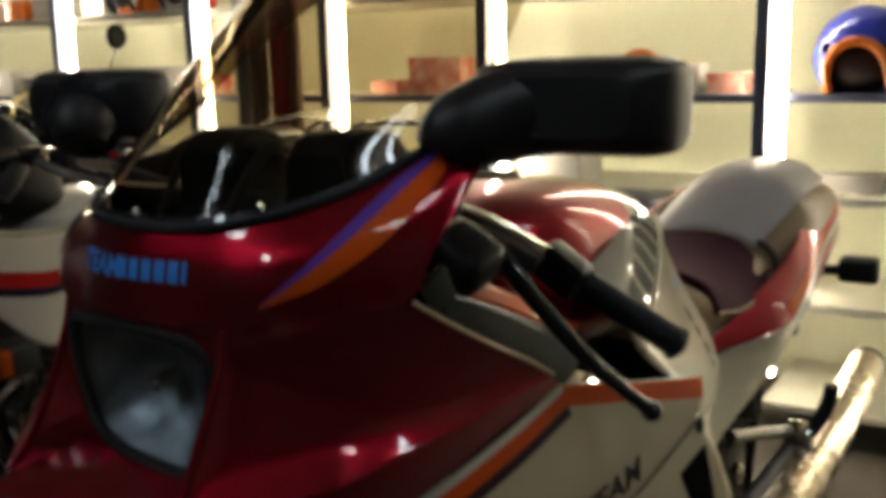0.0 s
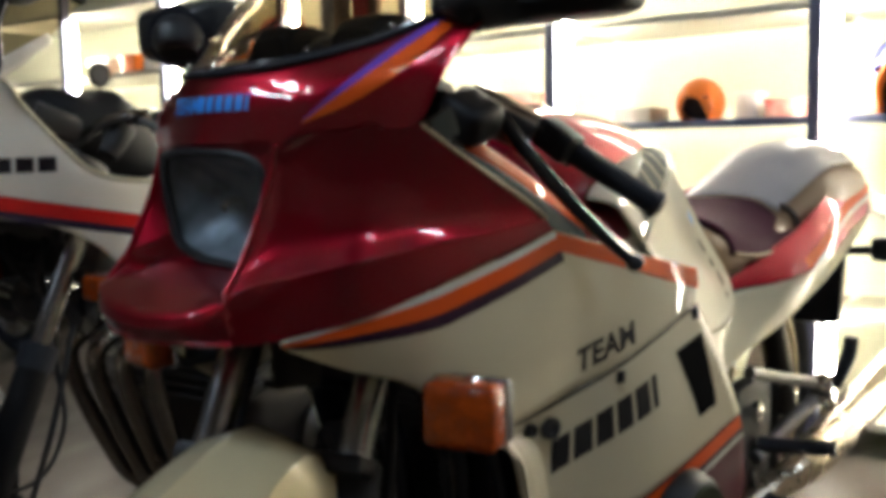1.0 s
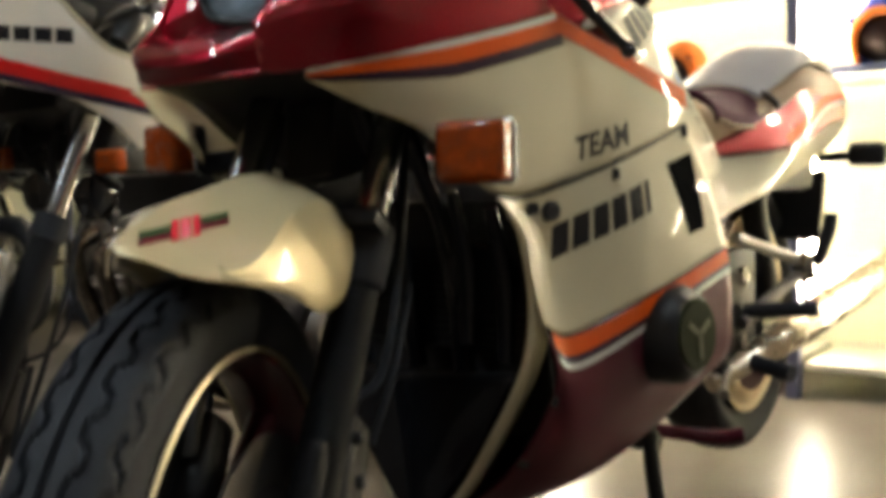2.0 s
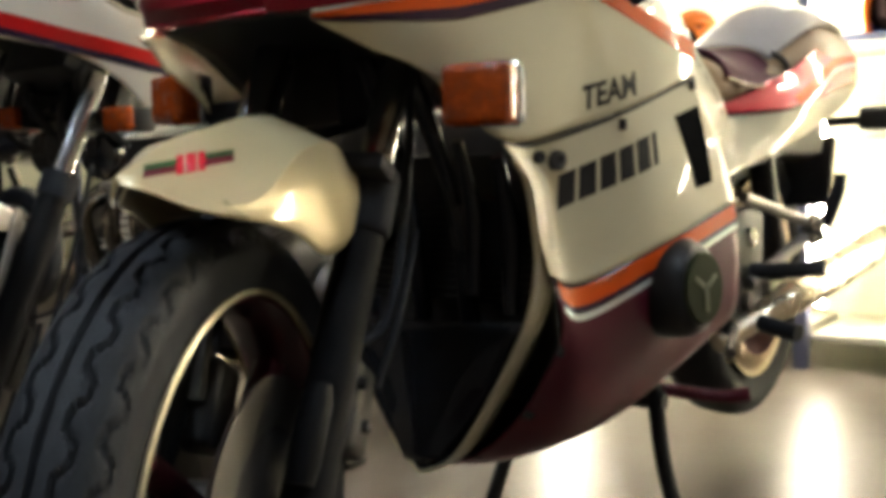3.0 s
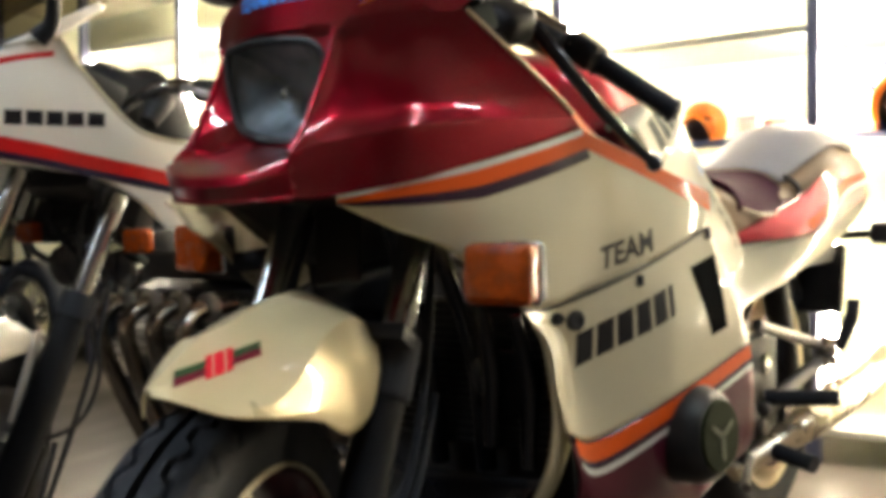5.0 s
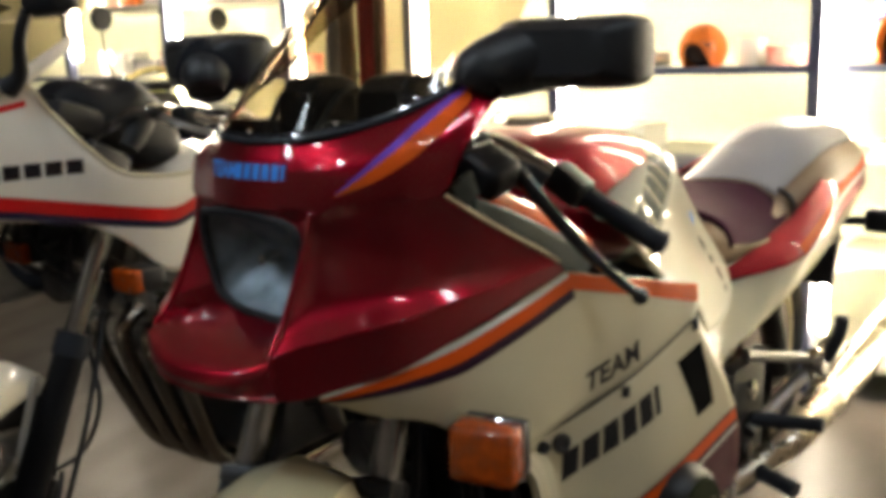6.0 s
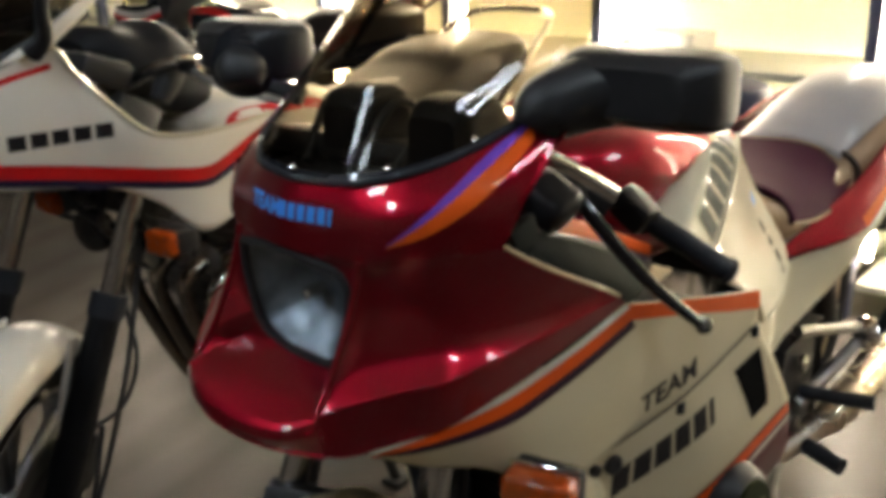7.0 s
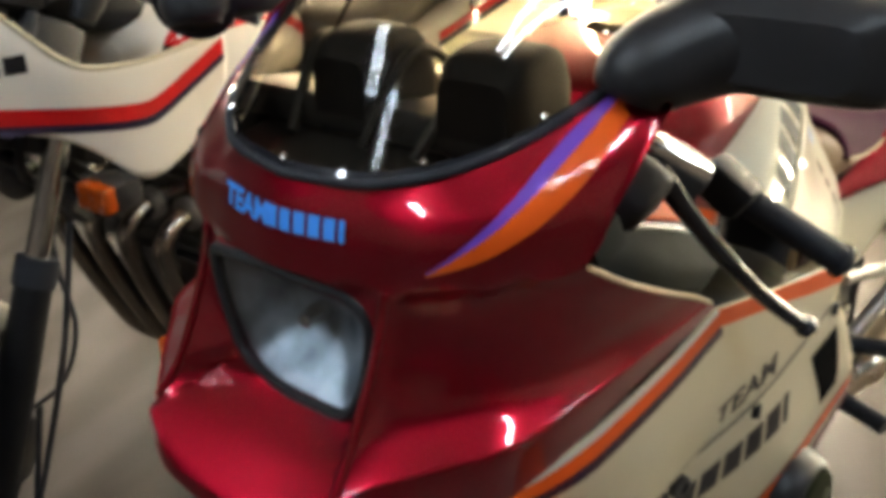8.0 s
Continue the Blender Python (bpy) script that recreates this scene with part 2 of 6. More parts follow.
def band(grid, d0, d1, lift=0.0015, u0=0.0, u1=1.0, taper=None):
    """A decal along the first row of a sheet, from d0 to d1 metres down it."""
    n = len(grid[0]) - 1
    a, b = round(u0 * n), round(u1 * n)
    rows = []
    for u in range(a, b + 1):
        col = [grid[v][u] for v in range(len(grid))]
        f = taper((u - a) / max(1, b - a)) if taper else 1.0
        side = grid[0][min(u + 1, n)] - grid[0][max(u - 1, 0)]
        out = []
        for k in range(4):
            want = (d0 + (d1 - d0) * k / 3) * f
            run = 0.0
            place = col[-1]
            down = col[-1] - col[-2]
            for p, q in zip(col, col[1:]):
                step = (q - p).length
                if run + step >= want and step > 1e-9:
                    place, down = p.lerp(q, (want - run) / step), q - p
                    break
                run += step
            nrm = side.cross(down).normalized()
            if nrm.y * (1 if place.y > MIRROR_Y else -1) < 0:
                nrm = -nrm
            out.append(place + nrm * lift)
        rows.append(out)
    bm = bmesh.new()
    add_grid(bm, rows)
    return bm


def letters(text, size, shear=0.0):
    """The outline of a word as flat points and faces, height about size."""
    cu = bpy.data.curves.new("word", "FONT")
    cu.body, cu.size, cu.shear = text, size / 0.7, shear
    cu.offset = size * 0.045
    ob = new("word", cu)
    bpy.context.view_layer.update()
    me = bpy.data.meshes.new_from_object(ob.evaluated_get(bpy.context.evaluated_depsgraph_get()))
    bpy.data.objects.remove(ob)
    bm = bmesh.new()
    bm.from_mesh(me)
    bpy.data.meshes.remove(me)
    return bm


def bars(spans, height, shear=0.0, cuts=3):
    """Plain slanted bars that stand for lettering; spans: (from, to) along the line."""
    bm = bmesh.new()
    for a, b in spans:
        g = [[Vector((a + (b - a) * i / cuts + shear * height * j / 2, height * j / 2, 0)) for i in range(cuts + 1)] for j in range(3)]
        add_grid(bm, g)
    return bm


def lay(bm, start, along, up, tree, way, lift=0.0015):
    """Lays flat lettering on a surface: its x runs along one direction, its y along another, and it is pushed onto the surface along way."""
    bmesh.ops.triangulate(bm, faces=bm.faces)
    bmesh.ops.subdivide_edges(bm, edges=[e for e in bm.edges if e.calc_length() > 0.006], cuts=1)
    along, up, way = Vector(along), Vector(up), Vector(way).normalized()
    for v in bm.verts:
        p = Vector(start) + along * v.co.x + up * v.co.y
        hit = tree.ray_cast(p - way * 0.2, way)
        v.co = (hit[0] if hit[0] is not None else p) - way * lift
    return bm


def tree_of(*grids):
    bm = bmesh.new()
    for g in grids:
        add_grid(bm, g)
    return BVHTree.FromBMesh(bm)


# ---- the room ----
ROOM = (-2.95, 5.0, -7.0, 4.5, 3.1)
x0, x1, y0, y1, top = ROOM


def slab(name, size, centre, mat, label, category):
    return thing(name, box(size, Matrix.Translation(centre), 0), mat, label, category, kind="structure", smooth=False)


def floor_material():
    m = material("polished_floor", (0.105, 0.092, 0.080), 0.36, 0, 0.0, 0.25, 14, 0.04, second=(0.068, 0.060, 0.053), big=1.3, mix=0.8, spec=0.07)
    nt = m.node_tree
    b = nt.nodes["Principled BSDF"]
    w = nt.nodes.new("ShaderNodeTexWave")
    w.inputs["Scale"].default_value = 1.1
    w.inputs["Distortion"].default_value = 5.0
    w.inputs["Detail"].default_value = 3
    co = nt.nodes.new("ShaderNodeTexCoord")
    mp = nt.nodes.new("ShaderNodeMapping")
    mp.inputs["Scale"].default_value = (0.6, 3.5, 1)
    mp.inputs["Rotation"].default_value = (0, 0, 0.35)
    nt.links.new(co.outputs["Object"], mp.inputs[0])
    nt.links.new(mp.outputs[0], w.inputs["Vector"])
    old = b.inputs["Base Color"].links[0].from_socket
    x = nt.nodes.new("ShaderNodeMix")
    x.data_type, x.blend_type = "RGBA", "MULTIPLY"
    x.inputs[7].default_value = (0.72, 0.70, 0.68, 1)
    nt.links.new(w.outputs["Fac"], x.inputs[0])
    nt.links.new(old, x.inputs[6])
    nt.links.new(x.outputs[2], b.inputs["Base Color"])
    return m


FLOOR = floor_material()
slab("floor", (x1 - x0, y1 - y0, 0.1), ((x0 + x1) / 2, (y0 + y1) / 2, -0.05), FLOOR, "polished grey-beige floor with worn streaks", "floor")
slab("ceiling", (x1 - x0 + 0.2, y1 - y0 + 0.2, 0.1), ((x0 + x1) / 2, (y0 + y1) / 2, top + 0.05), CEILING, "plain brown ceiling over the hall", "ceiling")
slab("wall_west", (0.1, y1 - y0, top), (x0 - 0.05, (y0 + y1) / 2, top / 2), WALL_GREEN, "pale green wall behind the lit shelves", "wall")
slab("wall_east", (0.1, y1 - y0, top), (x1 + 0.05, (y0 + y1) / 2, top / 2), WALL, "plain brown wall of the hall", "wall")
slab("wall_south", (x1 - x0, 0.1, top), ((x0 + x1) / 2, y0 - 0.05, top / 2), WALL, "plain brown end wall of the hall", "wall")
slab("wall_north", (x1 - x0, 0.1, top), ((x0 + x1) / 2, y1 + 0.05, top / 2), WALL, "plain brown end wall of the hall", "wall")


def ceiling_lamp(x, y, length, turn):
    r = root("ceiling_light", x, y, top, "white fluorescent ceiling lamp with two bare tubes", "ceiling light", "ceiling lamps")
    m = Matrix.Translation((x, y, top)) @ Matrix.Rotation(radians(turn), 4, "Z")
    part("frame", box((length + 0.06, 0.22, 0.05), m @ Matrix.Translation((0, 0, -0.026)), 0.006), WHITE, r)
    for d in (-0.07, 0.07):
        part("tube", lathe([(0.0, -length / 2), (0.013, -length / 2), (0.013, length / 2), (0.0, length / 2)], m @ Matrix.Translation((0, d, -0.075)) @ Matrix.Rotation(radians(90), 4, "Y"), 12), TUBE, r, "glowing white tube")


for cx, cy in ((0.55, 1.20), (1.9, -0.4), (1.35, -1.15), (2.8, -1.7), (-0.9, 2.6)):
    ceiling_lamp(cx, cy, 0.6, 0)


# ---- the main motorcycle ----
moto = root("motorcycle", -0.5, 0, 0, "maroon and cream sport touring motorcycle on its centre stand", "motorcycle")


def both(name, grid, mat, label="", thick=0.003, angle=50, far=None):
    for g in (grid, far or mirrored(grid)):
        bm = bmesh.new()
        add_grid(bm, g)
        part(name, bm, mat, moto, label, angle=angle, thick=thick)


def swept(p):
    """The far side of the lower fairing stands a little further back."""
    f = min(1.0, max(0.0, (p.x + 0.55) / 0.4))
    return Vector((p.x - 0.5 * f * max(0.0, MIRROR_Y - p.y), p.y, p.z))


def across(p):
    """The point on the far side of the nose: its middle plane is turned a little, and leans."""
    p = Vector(p)
    f = min(1.0, max(0.0, (p.z - 0.85) / 0.13))
    g = min(1.0, max(0.0, (p.z - 0.98) / 0.06))
    turn = radians(5.0 + g)
    n = Vector((math.sin(turn), math.cos(turn), 0))
    return p - 2 * n * n.dot(p - Vector((0.15, 0.008 + 0.004 * f + 0.008 * g, 0)))


def nose_mirrored(grid):
    return [[across(p) for p in row] for row in grid]


def crisp(rows, nu, nv):
    """A sheet that is smooth along its rows and folded at each of them, nv steps between two rows."""
    lines = [spline(r, nu) for r in rows]
    out = [lines[0]]
    for a, b in zip(lines, lines[1:]):
        out += [[p.lerp(q, (k + 1) / nv) for p, q in zip(a, b)] for k in range(nv)]
    return out


# nose cowl: brow over the headlight, hollow flanks, shoulders to the mirrors, chin
SCREEN_FOOT = [(0.129, 0.104, 1.051), (0.106, 0.138, 1.059), (0.070, 0.167, 1.072), (0.025, 0.192, 1.092), (-0.010, 0.203, 1.108), (-0.050, 0.213, 1.128)]
BROW = [[across(SCREEN_FOOT[0]), across((0.140, 0.075, 1.048)), (0.143, 0.020, 1.046), (0.140, 0.075, 1.048), SCREEN_FOOT[0]],
        [across((0.146, 0.104, 1.019)), across((0.152, 0.066, 1.020)), (0.155, 0.020, 1.021), (0.152, 0.066, 1.020), (0.146, 0.104, 1.019)],
        [across((0.147, 0.105, 0.978)), across((0.157, 0.062, 0.980)), (0.160, 0.015, 0.981), (0.157, 0.062, 0.980), (0.147, 0.105, 0.978)]]
SHOULDER = [SCREEN_FOOT,
            [(0.146, 0.104, 1.019), (0.137, 0.138, 1.024), (0.112, 0.174, 1.034), (0.078, 0.203, 1.045), (0.035, 0.219, 1.073), (-0.028, 0.229, 1.113)],
            [(0.147, 0.105, 0.978), (0.141, 0.134, 0.987), (0.118, 0.175, 0.992), (0.076, 0.211, 0.994), (0.054, 0.226, 1.038), (0.000, 0.238, 1.095)]]
FLANK = [[(0.147, 0.105, 0.978), (0.141, 0.134, 0.987), (0.130, 0.156, 0.990), (0.118, 0.175, 0.992), (0.076, 0.211, 0.996)],
         [(0.150, 0.104, 0.963), (0.138, 0.117, 0.967), (0.125, 0.150, 0.970), (0.108, 0.173, 0.973), (0.060, 0.217, 0.984)],
         [(0.158, 0.103, 0.938), (0.141, 0.113, 0.940), (0.120, 0.147, 0.943), (0.098, 0.177, 0.946), (0.033, 0.226, 0.966)],
         [(0.173, 0.101, 0.904), (0.150, 0.112, 0.907), (0.124, 0.148, 0.911), (0.090, 0.184, 0.917), (-0.010, 0.234, 0.942)],
         [(0.189, 0.100, 0.873), (0.164, 0.115, 0.879), (0.133, 0.149, 0.887), (0.091, 0.188, 0.897), (-0.058, 0.240, 0.917)],
         [(0.209, 0.101, 0.849), (0.189, 0.123, 0.859), (0.157, 0.158, 0.868), (0.107, 0.197, 0.880), (-0.085, 0.243, 0.901)],
         [(0.211, 0.103, 0.844), (0.192, 0.126, 0.854), (0.160, 0.161, 0.863), (0.109, 0.200, 0.875), (-0.090, 0.244, 0.897)],
         [(0.208, 0.106, 0.806), (0.194, 0.124, 0.806), (0.155, 0.156, 0.814), (0.098, 0.193, 0.829), (-0.107, 0.243, 0.885)]]
CHIN = [[(0.152, -0.070, 0.862), (0.153, -0.030, 0.866), (0.154, 0.005, 0.866), (0.154, 0.040, 0.864), (0.155, 0.075, 0.860)],
        [(0.180, -0.080, 0.856), (0.190, -0.040, 0.851), (0.194, 0.005, 0.849), (0.192, 0.050, 0.849), (0.184, 0.088, 0.854)],
        [(0.206, -0.089, 0.846), (0.226, -0.050, 0.833), (0.233, 0.005, 0.828), (0.229, 0.060, 0.830), (0.211, 0.102, 0.843)],
        [(0.208, -0.090, 0.836), (0.229, -0.050, 0.823), (0.236, 0.005, 0.818), (0.232, 0.062, 0.820), (0.213, 0.104, 0.834)],
        [(0.202, -0.084, 0.816), (0.219, -0.050, 0.807), (0.224, 0.005, 0.803), (0.220, 0.060, 0.804), (0.208, 0.106, 0.806)]]
brow, shoulder, flank, chin = sheet(BROW, 24, 12), sheet(SHOULDER, 30, 12), sheet(FLANK, 18, 42), crisp(CHIN, 20, 4)
for k in range(13):
    brow[k][24] = shoulder[k][0]
for k in range(19):
    flank[0][k] = shoulder[12][k]
far_shoulder, far_flank = nose_mirrored(shoulder), nose_mirrored(flank)
for k in range(13):
    brow[k][0] = far_shoulder[k][0]

# the headlight's outline, rounded at its outer end, and the painted surround between it and the ridges
HL_EDGE = [(0.148, -0.056, 0.970), (0.154, -0.010, 0.974), (0.155, 0.040, 0.972), (0.151, 0.074, 0.966), (0.149, 0.089, 0.950), (0.149, 0.087, 0.920), (0.150, 0.077, 0.885), (0.152, 0.062, 0.866), (0.154, 0.030, 0.867), (0.154, -0.005, 0.873), (0.151, -0.034, 0.886), (0.149, -0.048, 0.915), (0.148, -0.056, 0.945), (0.148, -0.056, 0.970)]
hl_edge = spline(HL_EDGE, 78)[:-1]
hl_mid = Vector((0.150, 0.014, 0.922))


def round_angle(p):
    return math.atan2(p.z - hl_mid.z, p.y - hl_mid.y)


frame_edge = [flank[v][0] for v in range(24, 0, -1)] + [brow[12][u] for u in range(24, -1, -1)] + [far_flank[v][0] for v in range(1, 25)] + [chin[0][u] for u in range(0, 21)]
surround = []
for p in frame_edge:
    a = round_angle(p)
    near = min(hl_edge, key=lambda q: abs((round_angle(q) - a + math.pi) % (2 * math.pi) - math.pi))
    surround.append([p, p.lerp(near, 0.35) - Vector((0.003, 0, 0)), near.copy()])
surround.append([q.copy() for q in surround[0]])
RUN = ((42, 16), (40, 15), (38, 13), (36, 12), (34, 11), (32, 9), (30, 8), (28, 5), (26, 2), (24, 0))
wedge = [[flank[v][0], chin[c][20]] for v, c in RUN]
wedge_far = [[far_flank[v][0], chin[c][0]] for v, c in RUN]
bm = bmesh.new()
for g in (brow, chin, shoulder, flank, surround, far_shoulder, far_flank, wedge, wedge_far):
    add_grid(bm, g)
for edge, r in (([flank[v][0] for v in range(31)], 0.0036), ([far_flank[v][0] for v in range(31)], 0.0034), (chin[16], 0.0025)):
    add_tube(bm, edge, r, 10, 0)
part("nose_cowl", bm, MAROON, moto, "glossy maroon nose cowl", angle=52)

# headlight
lamp = part("headlight", box((0.03, 0.12, 0.09), Matrix.Translation((0.080, 0.014, 0.917)), 0.008), BLACK, moto, "rectangular headlight with a clear ribbed glass")


def headlight_rings(bulge, back):
    rings = []
    for k in range(9):
        f = 1 - k / 9
        rings.append([hl_mid.lerp(q, f) + Vector((bulge * (1 - f * f) - back, 0, 0)) for q in hl_edge])
    return rings


bm = bmesh.new()
vs = add_grid(bm, headlight_rings(0.007, 0.0), True)
bm.faces.new(vs[-1])
part("lens", bm, LENS, lamp, "clear headlight glass")
bm = bmesh.new()
vs = add_grid(bm, headlight_rings(-0.040, 0.006), True)
bm.faces.new(vs[-1])
part("reflector", bm, REFLECTOR, lamp, "silver reflector")
bm = bmesh.new()
add_tube(bm, [p - Vector((0.002, 0, 0)) for p in hl_edge + hl_edge[:1]], 0.0048, 8, 0, False)
part("rubber_rim", bm, BLACK, lamp)
bulb = part("bulb", lathe([(0.0, 0.0), (0.008, 0.0), (0.009, 0.012), (0.006, 0.024), (0.0, 0.028)], pose(0.108, 0.014, 0.920, 0, 90, 0), 16), CHROME, lamp, "silver bulb cap")
# white upper side panels, the stripes run along their top
UPPER = [[(0.180, 0.138, 0.807), (0.125, 0.174, 0.822), (0.060, 0.205, 0.839), (-0.030, 0.229, 0.863), (-0.107, 0.243, 0.885)],
         [(0.178, 0.134, 0.804), (0.127, 0.171, 0.800), (0.058, 0.204, 0.797), (-0.050, 0.228, 0.785), (-0.150, 0.245, 0.800)],
         [(0.174, 0.130, 0.801), (0.125, 0.160, 0.775), (0.066, 0.185, 0.752), (-0.040, 0.208, 0.686), (-0.175, 0.231, 0.706)]]
REARWARD = [[(-0.107, 0.243, 0.885), (-0.200, 0.258, 0.862), (-0.300, 0.272, 0.838), (-0.385, 0.281, 0.818)],
            [(-0.150, 0.245, 0.800), (-0.230, 0.258, 0.800), (-0.310, 0.272, 0.800), (-0.387, 0.282, 0.799)],
            [(-0.175, 0.231, 0.706), (-0.239, 0.253, 0.726), (-0.310, 0.269, 0.750), (-0.388, 0.281, 0.777)]]
upper, rearward = sheet(UPPER, 40, 20), sheet(REARWARD, 24, 20)
for k in range(21):
    rearward[k][0] = upper[k][40]
LOWER = [[(-0.040, 0.206, 0.683), (-0.110, 0.208, 0.685), (-0.239, 0.252, 0.723), (-0.388, 0.281, 0.774)],
         [(-0.085, 0.212, 0.640), (-0.130, 0.206, 0.640), (-0.270, 0.258, 0.680), (-0.430, 0.288, 0.720)],
         [(-0.103, 0.211, 0.588), (-0.160, 0.205, 0.590), (-0.300, 0.262, 0.625), (-0.480, 0.291, 0.655)],
         [(-0.132, 0.208, 0.530), (-0.201, 0.212, 0.512), (-0.330, 0.256, 0.550), (-0.527, 0.287, 0.603)]]
lower = sheet(LOWER, 40, 30)
BELLY = [[(-0.140, 0.207, 0.528), (-0.201, 0.211, 0.510), (-0.330, 0.255, 0.548), (-0.527, 0.286, 0.600)],
         [(-0.170, 0.203, 0.450), (-0.220, 0.215, 0.420), (-0.380, 0.248, 0.450), (-0.580, 0.275, 0.520)],
         [(-0.165, 0.150, 0.350), (-0.250, 0.165, 0.310), (-0.420, 0.195, 0.330), (-0.655, 0.235, 0.410)],
         [(-0.160, 0.080, 0.285), (-0.250, 0.090, 0.262), (-0.420, 0.110, 0.275), (-0.640, 0.140, 0.350)],
         [(-0.160, 0.005, 0.258), (-0.250, 0.005, 0.245), (-0.420, 0.005, 0.260), (-0.640, 0.005, 0.330)]]
belly = sheet(BELLY, 40, 36)
both("upper_side_panel", [a + b[1:] for a, b in zip(upper, rearward)], CREAM, "cream fairing side panel with black lettering", 0.002)
far_lower, far_belly = ([[swept(p) for p in row] for row in mirrored(g)] for g in (lower, belly))
both("lower_side_panel", lower, CREAM, "cream lower fairing panel", 0.002, far=far_lower)
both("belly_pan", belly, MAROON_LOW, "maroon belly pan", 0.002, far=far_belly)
for g in (upper, mirrored(upper)):
    for name, d0, d1, mat in (("silver_stripe", 0.001, 0.007, SILVER_LINE), ("orange_stripe", 0.007, 0.024, ORANGE), ("plum_stripe", 0.024, 0.037, PLUM)):
        part(name, band(g, d0, d1, 0.0018, 0.0, 1.0, lambda u: min(1, 0.3 + 1.3 * u)), mat, moto)
for g in (rearward, mirrored(rearward)):
    part("orange_stripe", band(g, 0.001, 0.026, 0.0018), ORANGE, moto)
for g in (lower, far_lower):
    part("seam", band(g, 0.0, 0.005, 0.0015), BLACK, moto)
for g in (belly, far_belly):
    part("orange_stripe", band(g, 0.002, 0.026, 0.0018, 0.075), ORANGE, moto)
    part("plum_stripe", band(g, 0.026, 0.036, 0.0018, 0.075), PLUM, moto)
    part("silver_stripe", band(g, 0.036, 0.044, 0.0018, 0.075), SILVER_LINE, moto)
    part("black_strip", band(g, 0.0, 0.30, 0.0018, 0.0, 0.075), BLACK_GLOSS, moto)

# orange and purple flash on the shoulder
both_trees = tree_of(shoulder, flank), tree_of(nose_mirrored(shoulder), nose_mirrored(flank))
for side, tree in ((1, both_trees[0]), (-1, both_trees[1])):
    way = Vector((-0.75, -0.66 * side, 0))
    for name, mat, w0, w1 in (("orange_flash", ORANGE, 0.0, 1.0), ("purple_flash", PURPLE, 1.0, 1.45)):
        low = spline([(0.138, 0.131, 0.996), (0.118, 0.172, 1.013), (0.080, 0.205, 1.044), (0.034, 0.222, 1.083)], 24)
        wide = spline([(0, 0, 0.002), (0, 0, 0.017), (0, 0, 0.022), (0, 0, 0.012)], 24)
        rows = []
        for p, w in zip(low, wide):
            row = []
            for k in range(4):
                h = (w0 + (w1 - w0) * k / 3) * w.z
                q = Vector((p.x - 0.3 * h, p.y - 0.25 * h, p.z + h * 0.9))
                if side < 0:
                    q.y = 2 * MIRROR_Y - q.y
                hit = tree.ray_cast(q - way * 0.1, way)
                row.append((hit[0] if hit[0] is not None else q) - way * 0.002)
            rows.append(row)
        bm = bmesh.new()
        add_grid(bm, rows)
        part(name, bm, mat, moto)

# lettering
side_tree = tree_of(upper, rearward, lower, belly)
part("lettering", lay(letters("TEAM", 0.027, 0.0), (-0.168, 0.3, 0.722), (-0.95, 0, 0.225), (0.22, 0, 1.0), side_tree, (0, -1, 0)), INK, moto, "black word TEAM")
part("lettering", lay(bars([(0.0, 0.026), (0.031, 0.057), (0.062, 0.087), (0.092, 0.117), (0.122, 0.147), (0.152, 0.162)], 0.041, 0.0), (-0.156, 0.3, 0.605), (-0.95, 0, 0.33), (0.20, 0, 1.0), side_tree, (0, -1, 0)), INK, moto, "black brand lettering as plain bars")
brow_tree = tree_of(brow)
part("lettering", lay(letters("TEAM", 0.015), (0.3, -0.040, 1.010), (0, 1, 0), (0, 0, 1), brow_tree, (-1, 0, 0)), BLUE, moto, "blue word TEAM")
part("lettering", lay(bars([(0.0, 0.009), (0.012, 0.021), (0.024, 0.033), (0.036, 0.045), (0.048, 0.057), (0.060, 0.064)], 0.015), (0.3, 0.014, 1.010), (0, 1, 0), (0, 0, 1), brow_tree, (-1, 0, 0)), BLUE, moto, "blue brand lettering as plain bars")

